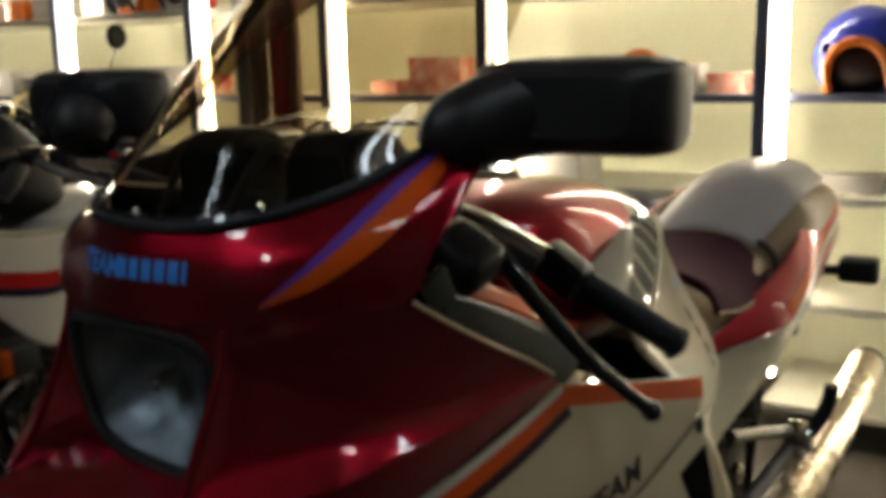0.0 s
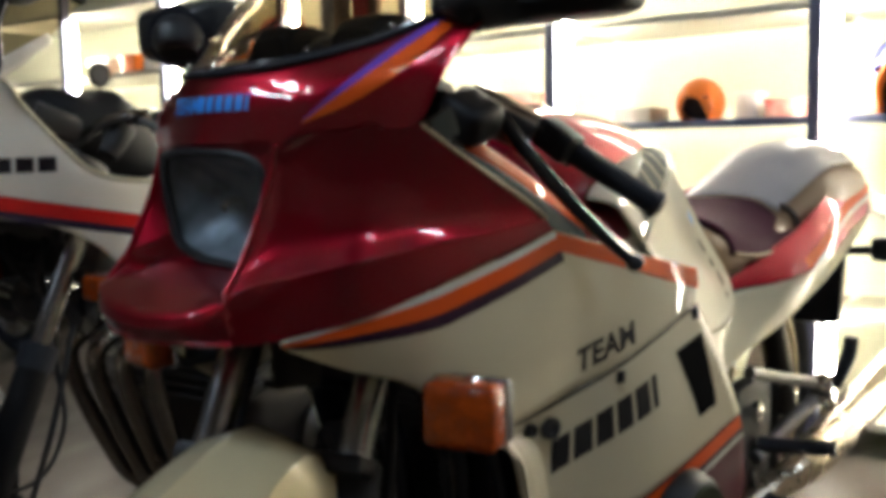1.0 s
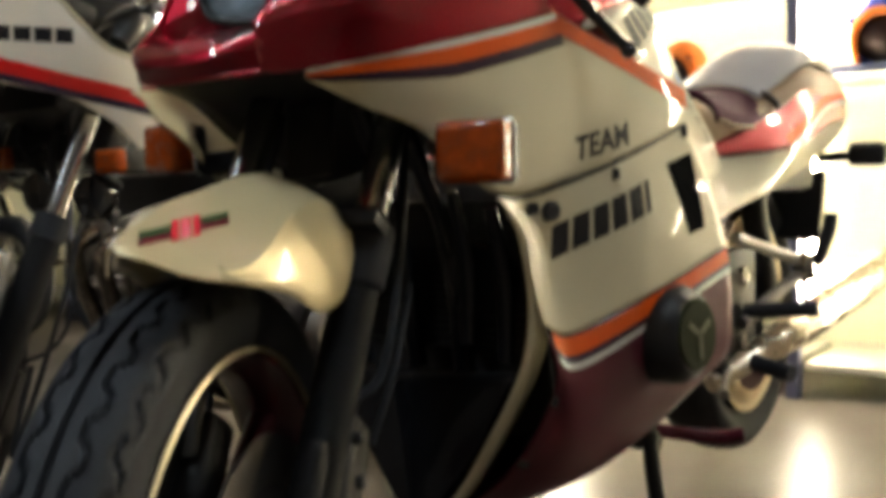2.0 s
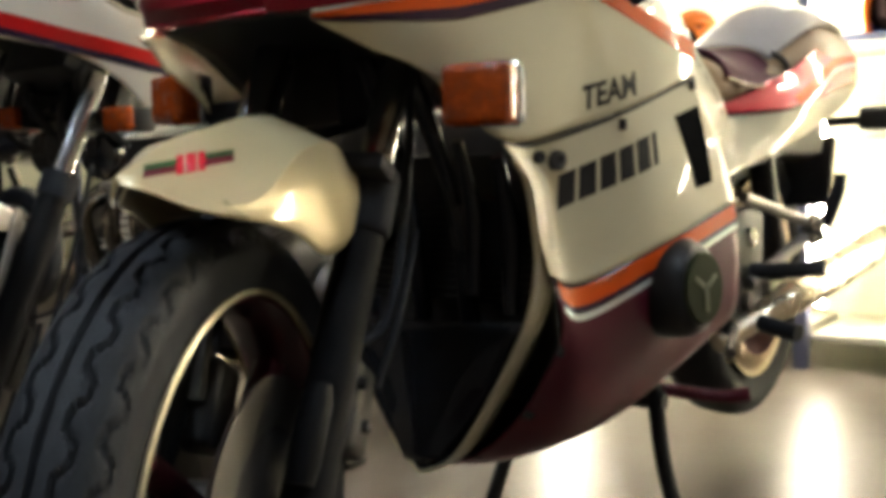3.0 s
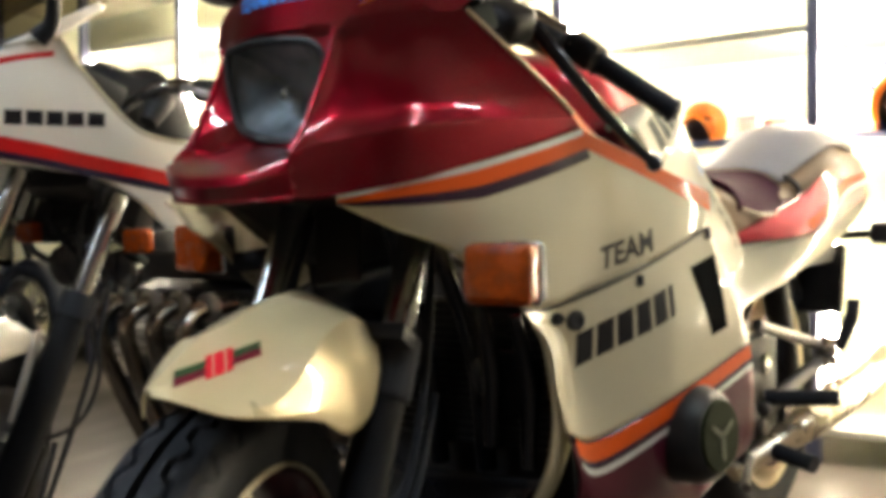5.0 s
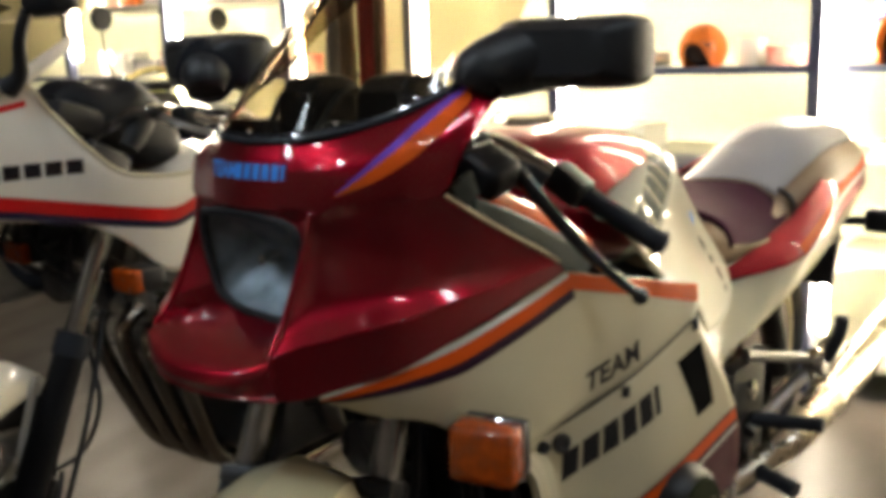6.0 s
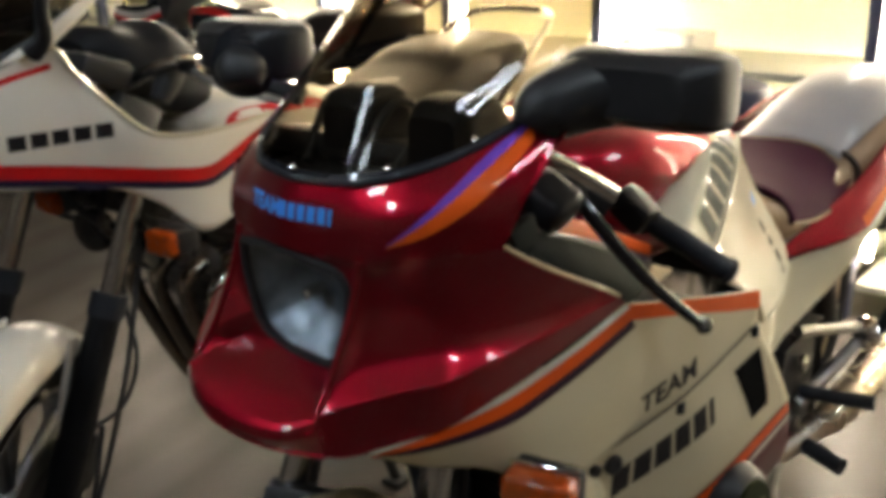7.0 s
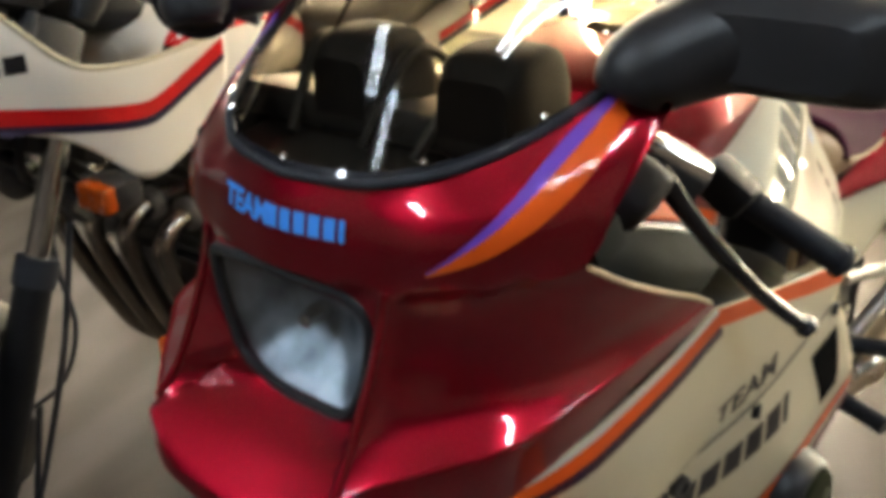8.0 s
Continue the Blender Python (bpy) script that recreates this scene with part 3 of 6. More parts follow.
# air vent, screws
for side in (1, -1):
    bm = bmesh.new()
    corners = ((-0.342, 0.719), (-0.398, 0.735), (-0.447, 0.632), (-0.404, 0.624))
    add_grid(bm, [[Vector((corners[0][0] + (corners[1][0] - corners[0][0]) * u / 6, 0.35, corners[0][1] + (corners[1][1] - corners[0][1]) * u / 6)).lerp(
        Vector((corners[3][0] + (corners[2][0] - corners[3][0]) * u / 6, 0.35, corners[3][1] + (corners[2][1] - corners[3][1]) * u / 6)), v / 8) for u in range(7)] for v in range(9)])
    for v in bm.verts:
        hit = side_tree.ray_cast(v.co, Vector((0, -1, 0)))
        v.co = (hit[0] if hit[0] is not None else v.co) + Vector((0, 0.0018, 0))
        if side < 0:
            v.co.y = 2 * MIRROR_Y - v.co.y
    part("air_vent", bm, VENT, moto, "black mesh air vent")
    for sx, sz, r in ((-0.112, 0.668, 0.0075), (-0.142, 0.664, 0.0125), (-0.239, 0.710, 0.0065), (-0.384, 0.765, 0.0065)):
        hit = side_tree.ray_cast(Vector((sx, 0.4, sz)), Vector((0, -1, 0)))
        nrm = hit[1] if hit[1].y > 0 else -hit[1]
        if sx > -0.2:
            nrm = Vector((0.35, 0.93, 0.0)).normalized()
        p = hit[0] + nrm * (0.005 if sx > -0.2 else 0.0)
        if side < 0:
            p, nrm = Vector((p.x, 2 * MIRROR_Y - p.y, p.z)), Vector((nrm.x, -nrm.y, nrm.z))
        part("screw", lathe([(r, -0.010), (r, 0.0025), (r * 0.85, 0.0035), (r * 0.55, 0.0035), (r * 0.45, 0.001), (0, 0.001)], aim(p, nrm), 14), BLACK if r < 0.01 else ENGINE, moto)

# mouth of the lower fairing: cream lip, black duct, cooler
LIP_IN = [(-0.062, 0.203, 0.665), (-0.082, 0.206, 0.640), (-0.099, 0.206, 0.588), (-0.116, 0.198, 0.533), (-0.126, 0.178, 0.470), (-0.128, 0.130, 0.381), (-0.128, 0.070, 0.292), (-0.135, 0.020, 0.262), (-0.135, 0.005, 0.258)]
lip_in = spline(LIP_IN, 40)
lip_in = lip_in + [swept(Vector((p.x, 2 * MIRROR_Y - p.y, p.z))) for p in reversed(lip_in[:-1])]



def inward(p, back, shrink):
    c = Vector((p.x, MIRROR_Y, 0.50))
    q = c.lerp(p, shrink)
    return Vector((q.x - back, q.y, q.z))
bm = bmesh.new()
add_grid(bm, [lip_in, [inward(p, 0.006, 1.010) for p in lip_in], [inward(p, 0.022, 1.014) for p in lip_in], [inward(p, 0.05, 1.0) for p in lip_in]])
part("mouth_lip", bm, CREAM, moto, "cream lip round the cooling mouth", thick=0.003)
bm = bmesh.new()
add_grid(bm, [[inward(p, 0.002, 0.995) for p in lip_in], [inward(p, 0.05, 0.95) for p in lip_in], [inward(p, 0.11, 0.86) for p in lip_in], [inward(p, 0.16, 0.70) for p in lip_in]])
part("air_duct", bm, BLACK_GLOSS, moto, "black inner duct", thick=0.002)
bm = bmesh.new()
add_grid(bm, sheet([[(-0.130, -0.165, 0.470), (-0.125, 0.005, 0.462), (-0.130, 0.175, 0.470)], [(-0.150, -0.10, 0.370), (-0.132, 0.005, 0.360), (-0.150, 0.11, 0.370)], [(-0.140, -0.02, 0.270), (-0.136, 0.005, 0.268), (-0.140, 0.03, 0.270)]], 16, 12))
part("lower_scoop", bm, BLACK_GLOSS, moto, "black lower scoop", thick=0.004)
cooler = part("oil_cooler", box((0.035, 0.30, 0.20), Matrix.Translation((-0.235, 0.005, 0.575)), 0.004), ENGINE, moto, "black oil cooler")
for k in range(18):
    part("fin", box((0.006, 0.29, 0.003), Matrix.Translation((-0.215, 0.005, 0.482 + k * 0.011)), 0), ENGINE, cooler)
for yy in (-0.11, 0.10):
    part("horn", lathe([(0, -0.02), (0.045, -0.02), (0.05, 0.0), (0.047, 0.012), (0.02, 0.018), (0, 0.018)], aim((-0.165, yy, 0.575), (1, 0.1, -0.1)), 24), BLACK_GLOSS, moto, "black disc horn")
# inner cover under the nose, behind the fork
bm = bmesh.new()
add_grid(bm, sheet([[(0.160, -0.11, 0.812), (0.17, 0.005, 0.815), (0.160, 0.12, 0.812)], [(0.06, -0.165, 0.80), (0.06, 0.005, 0.81), (0.06, 0.175, 0.80)], [(-0.04, -0.19, 0.75), (-0.08, 0.005, 0.80), (-0.04, 0.20, 0.75)], [(-0.17, -0.19, 0.70), (-0.20, 0.005, 0.74), (-0.17, 0.20, 0.70)]], 14, 14))
part("under_cowl", bm, BLACK, moto, "black inner cover", thick=0.003)
for yy in (0.045, -0.035):
    part("frame_tube", tube([(-0.08, yy * 0.7, 0.80), (-0.17, yy, 0.62), (-0.205, yy, 0.45)], 0.014, 10), BLACK_GLOSS, moto, "black frame down tube")
for yy, zz in ((0.10, 0.60), (0.155, 0.58)):
    part("inner_rib", tube([(-0.105, yy, zz + 0.09), (-0.128, yy + 0.004, zz), (-0.140, yy - 0.004, zz - 0.10)], [0.008, 0.014, 0.010], 10), BLACK_GLOSS, moto, "glossy black duct rib")

bm = bmesh.new()
add_grid(bm, sheet([[(-0.10, -0.185, 0.745), (-0.25, -0.195, 0.745), (-0.38, -0.195, 0.745)], [(-0.11, -0.180, 0.66), (-0.25, -0.195, 0.64), (-0.38, -0.200, 0.62)]], 10, 6))
part("inner_lining", bm, BLACK, moto, "black lining inside the fairing", thick=0.003)

# inner cowl panel seen through the handlebar cutout
INNER = [[(0.050, 0.212, 0.966), (0.000, 0.218, 0.938), (-0.060, 0.224, 0.905), (-0.150, 0.226, 0.862)],
         [(0.042, 0.217, 0.984), (-0.020, 0.224, 0.952), (-0.090, 0.229, 0.916), (-0.190, 0.228, 0.874)],
         [(0.032, 0.212, 0.997), (-0.043, 0.214, 0.969), (-0.128, 0.214, 0.931), (-0.235, 0.212, 0.883)]]
recess = Vector((-0.052, -0.031, -0.021))
INNER = [[Vector(p) + recess for p in row] for row in INNER]
inner = sheet(INNER, 24, 12)
STRIPES = [INNER[2]] + [[Vector(p) + recess for p in row] for row in
           [[(0.008, 0.208, 0.992), (-0.055, 0.208, 0.969), (-0.130, 0.208, 0.938), (-0.240, 0.206, 0.890)],
            [(-0.002, 0.204, 1.005), (-0.062, 0.204, 0.984), (-0.135, 0.204, 0.953), (-0.250, 0.202, 0.900)]]]
BACKING = [[(0.085, 0.138, 1.030), (0.030, 0.150, 1.035), (-0.045, 0.155, 1.030)], [(0.085, 0.140, 0.960), (0.030, 0.140, 0.965), (-0.070, 0.145, 0.960)], [(0.085, 0.150, 0.880), (0.030, 0.150, 0.880), (-0.160, 0.160, 0.870)]]
both("inner_backing", sheet(BACKING, 10, 10), VENT, "black inner backing", 0.003)
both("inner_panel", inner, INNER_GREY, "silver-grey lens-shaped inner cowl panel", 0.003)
both("plum_stripe", sheet(STRIPES[:2], 20, 3), PLUM, "", 0.002)
both("orange_stripe", sheet([[Vector(p) + Vector((0, 0.001, 0)) for p in r] for r in STRIPES[1:]], 20, 4), ORANGE, "", 0.002)
for g in (flank, far_flank):
    part("cutout_trim", tube([row[-1] + Vector((0, 0.001, 0.001)) for row in g[2:34]], 0.0022, 8, 0), EDGE_TAN, moto, "tan edge of the handlebar cutout")
part("inner_bracket", box((0.034, 0.008, 0.030), pose(0.030, 0.206, 0.992, 0, 25, -8), 0.004, 2), INNER_GREY, moto, "grey bracket in the cutout")

# windscreen
SCREEN_ROWS = [[*reversed(SCREEN_FOOT), (0.140, 0.075, 1.048), (0.143, 0.021, 1.046)],
               [(-0.098, 0.200, 1.172), (-0.060, 0.192, 1.166), (-0.028, 0.180, 1.158), (0.012, 0.152, 1.148), (0.046, 0.122, 1.140), (0.062, 0.094, 1.138), (0.070, 0.066, 1.138), (0.072, 0.021, 1.139)],
               [(-0.175, 0.185, 1.225), (-0.150, 0.172, 1.238), (-0.128, 0.158, 1.247), (-0.096, 0.134, 1.257), (-0.074, 0.108, 1.264), (-0.062, 0.084, 1.269), (-0.056, 0.058, 1.272), (-0.053, 0.021, 1.274)]]
half = sheet(SCREEN_ROWS, 28, 28)
full = [row + [across(p) for p in reversed(row[:-1])] for row in half]
bm = bmesh.new()
add_grid(bm, full)
screen = part("windscreen", bm, SCREEN, moto, "smoke-tinted windscreen")
screen.visible_shadow = False
bm = bmesh.new()
add_grid(bm, [[p + Vector((0.0018, 0, 0.0022)) for p in full[0]], [p.lerp(q, 0.7) + Vector((0.002, 0, 0.0026)) for p, q in zip(full[0], full[1])]])
part("screen_border", bm, BLACK_GLOSS, screen, "black border of the screen")
part("screen_seal", tube([p + Vector((0.003, 0, 0)) for p in full[0]], 0.0035, 8, 0), RUBBER, screen, "black rubber seal")
for k in (4, 11, 18, 28, 38, 45, 52):
    part("screw", lathe([(0.0026, -0.001), (0.0026, 0.0015), (0.0015, 0.002), (0, 0.002)], aim(full[1][k] + Vector((0.004, 0, 0.003)), (0.7, 0, 0.7)), 10), CHROME, screen)

# instruments behind the screen
dash = part("instrument_panel", box((0.10, 0.30, 0.03), pose(-0.015, 0.005, 1.035, 0, -12, 0), 0.012), BLACK, moto, "black instrument panel")
for yy, r in ((-0.045, 0.036), (0.075, 0.038)):
    part("gauge", lathe([(r, 0.0), (r, 0.05), (r * 0.94, 0.058), (r * 0.86, 0.050), (0, 0.050)], pose(-0.035, yy, 1.030, 0, -28, 0), 28), BLACK, dash, "black round gauge pod")
for yy, w in ((-0.022, 0.030), (0.100, 0.036)):
    part("binnacle", ellipsoid_sections([(-0.060, yy, w * 0.8, 1.030, 1.080), (-0.035, yy, w, 1.020, 1.104), (0.012, yy, w, 1.020, 1.106), (0.034, yy, w * 0.82, 1.030, 1.090)], 24, 5.5, 14), PADDED, dash, "black padded binnacle")
part("cowl_floor", box((0.17, 0.25, 0.012), pose(0.01, 0.015, 1.022, 0, 5, 0), 0.004), BLACK, moto)
for yy in (-0.1, 0.02, 0.1):
    part("brake_hose", tube([(-0.11, yy, 1.03), (-0.02, yy * 0.8, 1.09), (0.05, yy * 0.6, 1.03)], 0.005, 8), BLACK, moto)

# mirrors
for side in (1, -1):
    def at(x, y, z):
        return Vector((x, MIRROR_Y + side * (y - MIRROR_Y), z))
    mir = part("mirror", ellipsoid_sections([(-0.088, 0, 0.060, 1.098, 1.150), (-0.075, 0, 0.077, 1.090, 1.158), (-0.050, 0, 0.080, 1.088, 1.160), (-0.025, 0, 0.074, 1.092, 1.157), (-0.008, 0, 0.055, 1.103, 1.146)], 32, 6.0, 20), BLACK, moto, "black plastic rear-view mirror")
    mir.location = mir.location + Vector((0.0, 0.285 if side > 0 else -0.245, 0.0))
    bm = bmesh.new()
    add_tube(bm, [at(0.012, 0.208, 1.090), at(0.006, 0.214, 1.106), at(-0.024, 0.236, 1.118), at(-0.050, 0.27, 1.124)], [0.022, 0.031, 0.035, 0.035], 24, 20)
    part("mirror_stalk", bm, BLACK, moto, "black rubber mirror stalk")
    if side < 0:
        bm = bmesh.new()
        for k in range(4):
            p = at(0.004 - 0.010 * k, 0.216 + 0.009 * k, 1.108 + 0.004 * k)
            add_lathe(bm, [(0.031, -0.002), (0.037, 0.0), (0.031, 0.002)], aim(p, (-0.8, 0.6 * side, 0.3)), 20)
        part("bellows", bm, RUBBER, moto)

# indicators
for side in (1, -1):
    cy, cz = (0.238, 0.729) if side > 0 else (-0.222, 0.750)
    ind = part("indicator", box((0.022, 0.072, 0.060), pose(0.030, cy, cz, 0, 0, side * 10), 0.008, 3), BLACK, moto, "square amber indicator on a black stalk")
    part("lens", box((0.034, 0.074, 0.062), pose(0.055, cy + side * 0.004, cz, 0, 0, side * 10), 0.011, 3), AMBER, ind, "amber lens")
    part("rim", box((0.004, 0.077, 0.065), pose(0.040, cy, cz, 0, 0, side * 10), 0.002, 1), CHROME, ind)
    part("stalk", tube([(0.03, MIRROR_Y + side * 0.20, 0.729), (0.0, MIRROR_Y + side * 0.17, 0.735), (-0.03, MIRROR_Y + side * 0.13, 0.74)], 0.014, 12), RUBBER, ind)
    rear = part("rear_indicator", tube([(-1.35, side * 0.19, 0.742), (-1.36, side * 0.26, 0.745)], 0.010, 10, 4), BLACK, moto, "rear indicator on a black stalk")
    part("lens", box((0.05, 0.075, 0.05), Matrix.Translation((-1.365, side * 0.295, 0.748)), 0.014, 3), BLACK, rear, "black indicator housing")

# front end, turned to the left
AXLE, STEER = Vector((0.235, 0.030, 0.306)), 24.0
FRONT = Matrix.Translation(AXLE) @ Matrix.Rotation(radians(STEER), 4, "Z")
UPPER_FORK = Matrix.Translation((0.232, 0.078, 0.312)) @ Matrix.Rotation(radians(20), 4, "Z")
RAKE = radians(27)
fork_way = Vector((-math.sin(RAKE), 0, math.cos(RAKE)))


def tyre(radius, width, rim_radius, m, tread=True):
    """A tyre with cut grooves: a centre line, zigzags beside it and short sipes."""
    nt, ns = (400, 120) if tread else (96, 24)
    tuck = 0.16 if tread else 0.5
    rows = []
    for i in range(nt):
        a = 2 * math.pi * i / nt
        row = []
        for j in range(ns + 1):
            s = -1 + 2 * j / ns
            y = width / 2 * math.sin(s * 1.75) / math.sin(1.75) * (1.0 if abs(s) < 0.72 else 1.0 - tuck * ((abs(s) - 0.72) / 0.28) ** 1.3)
            r = radius - (radius - rim_radius) * (abs(s) ** 2.7)
            if tread and abs(s) < 0.80:
                wave = max(-1.0, min(1.0, 1.5 * math.sin(a * 38 + (0.8 if s > 0 else 0.0))))
                zig = 0.25 + 0.055 * wave
                zag = 0.58 + 0.060 * max(-1.0, min(1.0, 1.5 * math.sin(a * 38 + 2.0)))
                near = min(abs(s) * 0.9, abs(abs(s) - zig), abs(abs(s) - zag))
                if near < 0.034:
                    r -= 0.007
            row.append(m @ Vector((r * math.cos(a), y, r * math.sin(a))))
        rows.append(row)
    rows.append(rows[0])
    bm = bmesh.new()
    add_grid(bm, rows)
    return bm


def wheel(name, parent, m, radius, width, rim_r, rim_mat, spokes=3, disc_sides=(1, -1), disc_r=0.13, label="", tread=False, thick_spoke=0.013):
    turn = m @ Matrix.Rotation(radians(90), 4, "X")
    w = part(name, lathe([(0.028, -width * 0.5), (0.042, -width * 0.35), (0.042, width * 0.35), (0.028, width * 0.5)], turn, 20), ALLOY, parent, label)
    part("tyre", tyre(radius, width, rim_r, m, tread), RUBBER, w, "black tyre with zigzag tread", angle=60)
    part("rim", lathe([(rim_r + 0.006, -width * 0.42), (rim_r - 0.006, -width * 0.40), (rim_r - 0.022, -width * 0.2), (rim_r - 0.026, 0), (rim_r - 0.022, width * 0.2), (rim_r - 0.006, width * 0.40), (rim_r + 0.006, width * 0.42)], turn, 48, False), rim_mat, w, "cast rim")
    for k in range(spokes):
        a = 2 * math.pi * (k + 0.25) / spokes
        for off in (-0.13, 0.13):
            p = [m @ Vector((rr * math.cos(a + off * f), 0, rr * math.sin(a + off * f))) for rr, f in ((0.035, 0.6), (rim_r * 0.5, 1.2), (rim_r - 0.018, 1.0))]
            part("spoke", tube(p, [thick_spoke, thick_spoke * 0.8, thick_spoke], 10, 8), rim_mat, w)
    for s in disc_sides:
        disc = part("brake_disc", lathe([(disc_r - 0.05, -0.0025), (disc_r, -0.0025), (disc_r, 0.0025), (disc_r - 0.05, 0.0025), (disc_r - 0.05, -0.0025)], m @ Matrix.Translation((0, s * width * 0.62, 0)) @ Matrix.Rotation(radians(90), 4, "X"), 40, False), STEEL, w, "steel brake disc")
        part("carrier", lathe([(0.03, -0.004), (disc_r - 0.045, -0.003), (disc_r - 0.045, 0.003), (0.03, 0.004)], m @ Matrix.Translation((0, s * width * 0.60, 0)) @ Matrix.Rotation(radians(90), 4, "X"), 24, False), ENGINE, disc)
    return w


WHEEL_RED = material("maroon_wheel", (0.040, 0.004, 0.008), 0.35, 0.2, 0.6, 0.2, 90)
front_wheel = wheel("front_wheel", moto, FRONT, 0.306, 0.104, 0.232, WHEEL_RED, 3, (1, -1), 0.150, "front wheel with maroon cast spokes", True, 0.019)
RIM_LIP = material("polished_rim_lip", (0.42, 0.37, 0.27), 0.35, 0.6, 0, 0.2, 80)
for s in (1, -1):
    part("rim_lip", lathe([(0.231, -0.002), (0.2355, 0.0), (0.2355, 0.003), (0.231, 0.005)], FRONT @ Matrix.Translation((0, s * 0.0455, 0)) @ Matrix.Rotation(radians(-90 * s), 4, "X"), 64, False), RIM_LIP, front_wheel, "pale rim lip")
CALIPER = material("dull_grey_casting", (0.055, 0.052, 0.046), 0.5, 0.4, 0, 0.4, 120, 0.3, second=(0.02, 0.019, 0.017), big=20)
FORK_BLACK = material("matt_black_fork", (0.008, 0.008, 0.009), 0.55, 0, 0, 0.3, 200, 0.1, spec=0.12)
for s in (1, -1):
    low, high = FRONT @ Vector((0.012, s * 0.092, -0.03)), UPPER_FORK @ (Vector((0.012, 0.098 if s > 0 else -0.058, 0.0)) + fork_way * 0.66)

    def along(d):
        return low.lerp(high, d)

    leg = part("fork_leg", tube([along(d) for d in (0.0, 0.05, 0.25, 0.56)], [0.024, 0.027, 0.026, 0.025], 16, 12), FORK_BLACK, moto, "black fork leg with a rubber dust sleeve")
    part("dust_sleeve", tube([along(d) for d in (0.50, 0.515, 0.595, 0.61)], [0.028, 0.031, 0.031, 0.025], 16, 10), RUBBER, leg)
    part("stanchion", tube([along(d) for d in (0.59, 0.80, 1.0)], 0.0195, 16, 6), DULL_CHROME, leg, "chrome fork tube")
    mid = along(0.22)
    cal = part("caliper", box((0.060, 0.042, 0.10), Matrix.Translation(mid + Vector((-0.045, -s * 0.012, -0.01))) @ Matrix.Rotation(radians(STEER), 4, "Z") @ Matrix.Rotation(radians(-30), 4, "Y"), 0.012, 3), CALIPER if s > 0 else ENGINE, leg, "dull grey brake caliper")
    part("bracket", box((0.016, 0.030, 0.11), Matrix.Translation(mid + Vector((-0.030, -s * 0.014, 0.055))) @ Matrix.Rotation(radians(STEER), 4, "Z") @ Matrix.Rotation(radians(-20), 4, "Y"), 0.004, 2), CALIPER, cal)
    for dz in (-0.025, 0.022):
        part("bolt", lathe([(0.0075, -0.002), (0.0075, 0.006), (0.004, 0.008), (0, 0.008)], aim(mid + Vector((-0.045, s * 0.012, dz)), FRONT.to_3x3() @ Vector((0, s, 0))), 8), ENGINE, cal)
    part("anti_dive_unit", lathe([(0.0, -0.05), (0.014, -0.05), (0.017, -0.03), (0.017, 0.03), (0.012, 0.05), (0.0, 0.05)], aim(along(0.20) + FRONT.to_3x3() @ Vector((0.034, 0, 0)), high - low), 14), FORK_BLACK, leg)
    part("brake_hose", tube([mid + Vector((-0.06, 0, 0.06)), along(0.36) + Vector((-0.055, 0.015 * s, 0)), along(0.55) + Vector((-0.05, 0.012 * s, 0)), along(0.82) + Vector((-0.06, -0.03, 0))], 0.0055, 8), RUBBER, leg)
    part("bleed_hose", tube([mid + Vector((-0.07, 0.01 * s, 0.01)), mid + Vector((-0.10, 0.02 * s, 0.09)), along(0.50) + Vector((-0.07, 0.02 * s, 0))], 0.004, 8), RUBBER, leg)
part("lower_yoke", box((0.07, 0.24, 0.045), UPPER_FORK @ pose(-0.262, 0.02, 0.555, 0, -27, 0), 0.012, 2), ENGINE, moto, "black lower fork yoke")
part("horn_bracket", box((0.012, 0.060, 0.105), pose(-0.015, -0.045, 0.755, 8, -22, 20), 0.005, 2), CALIPER, moto, "dull grey bracket behind the fork")
part("fork_brace", box((0.05, 0.21, 0.02), UPPER_FORK @ pose(-0.15, 0, 0.345, 0, -27, 0), 0.006, 2), ENGINE, moto)

# front mudguard: a flat top folded at a crease that runs back from the front lower edge, hollow sides
FENDER = []
for fx, fz, hw, low, yc, zc in ((0.184, 0.339, 0.004, 0.336, 0.8, 0.0015), (0.172, 0.345, 0.022, 0.330, 0.9, 0.003), (0.145, 0.355, 0.046, 0.315, 0.94, 0.005), (0.100, 0.372, 0.068, 0.305, 0.96, 0.012), (0.060, 0.380, 0.075, 0.297, 0.93, 0.032), (0.020, 0.388, 0.078, 0.286, 0.86, 0.062), (-0.034, 0.396, 0.079, 0.264, 0.80, 0.103), (-0.098, 0.395, 0.079, 0.275, 0.80, 0.096), (-0.155, 0.364, 0.070, 0.322, 0.82, 0.026)):
    far = 0.022 * min(1.0, max(0.0, (0.10 - fx) / 0.10)) * min(1.0, max(0.0, (fx + 0.155) / 0.06)) - 0.018 * (fx < -0.15)
    yc, zc = hw * yc, low + zc
    if fx > 0.09:
        line = [(-hw * 0.5, fz - 0.020), (-hw * 0.45, fz - 0.012), (-hw * 0.3, fz - 0.004), (0.0, fz + 0.001)]
    else:
        line = [(-hw - far, low + 0.02), (-hw * 0.8 - far, fz - 0.050), (-hw * 0.35 - far * 0.4, fz - 0.013), (0.006, fz + 0.002)]
    line += [(yc * 0.5, (fz + zc) / 2 + 0.004), (yc, zc), (hw * 0.975, low + 0.62 * (zc - low)), (hw * 1.03, low + 0.22 * (zc - low)), (hw, low)]
    FENDER.append([UPPER_FORK @ Vector((fx, fy, z)) for fy, z in line])
fender = crisp([list(r) for r in zip(*FENDER)], 40, 3)
bm = bmesh.new()
add_grid(bm, fender)
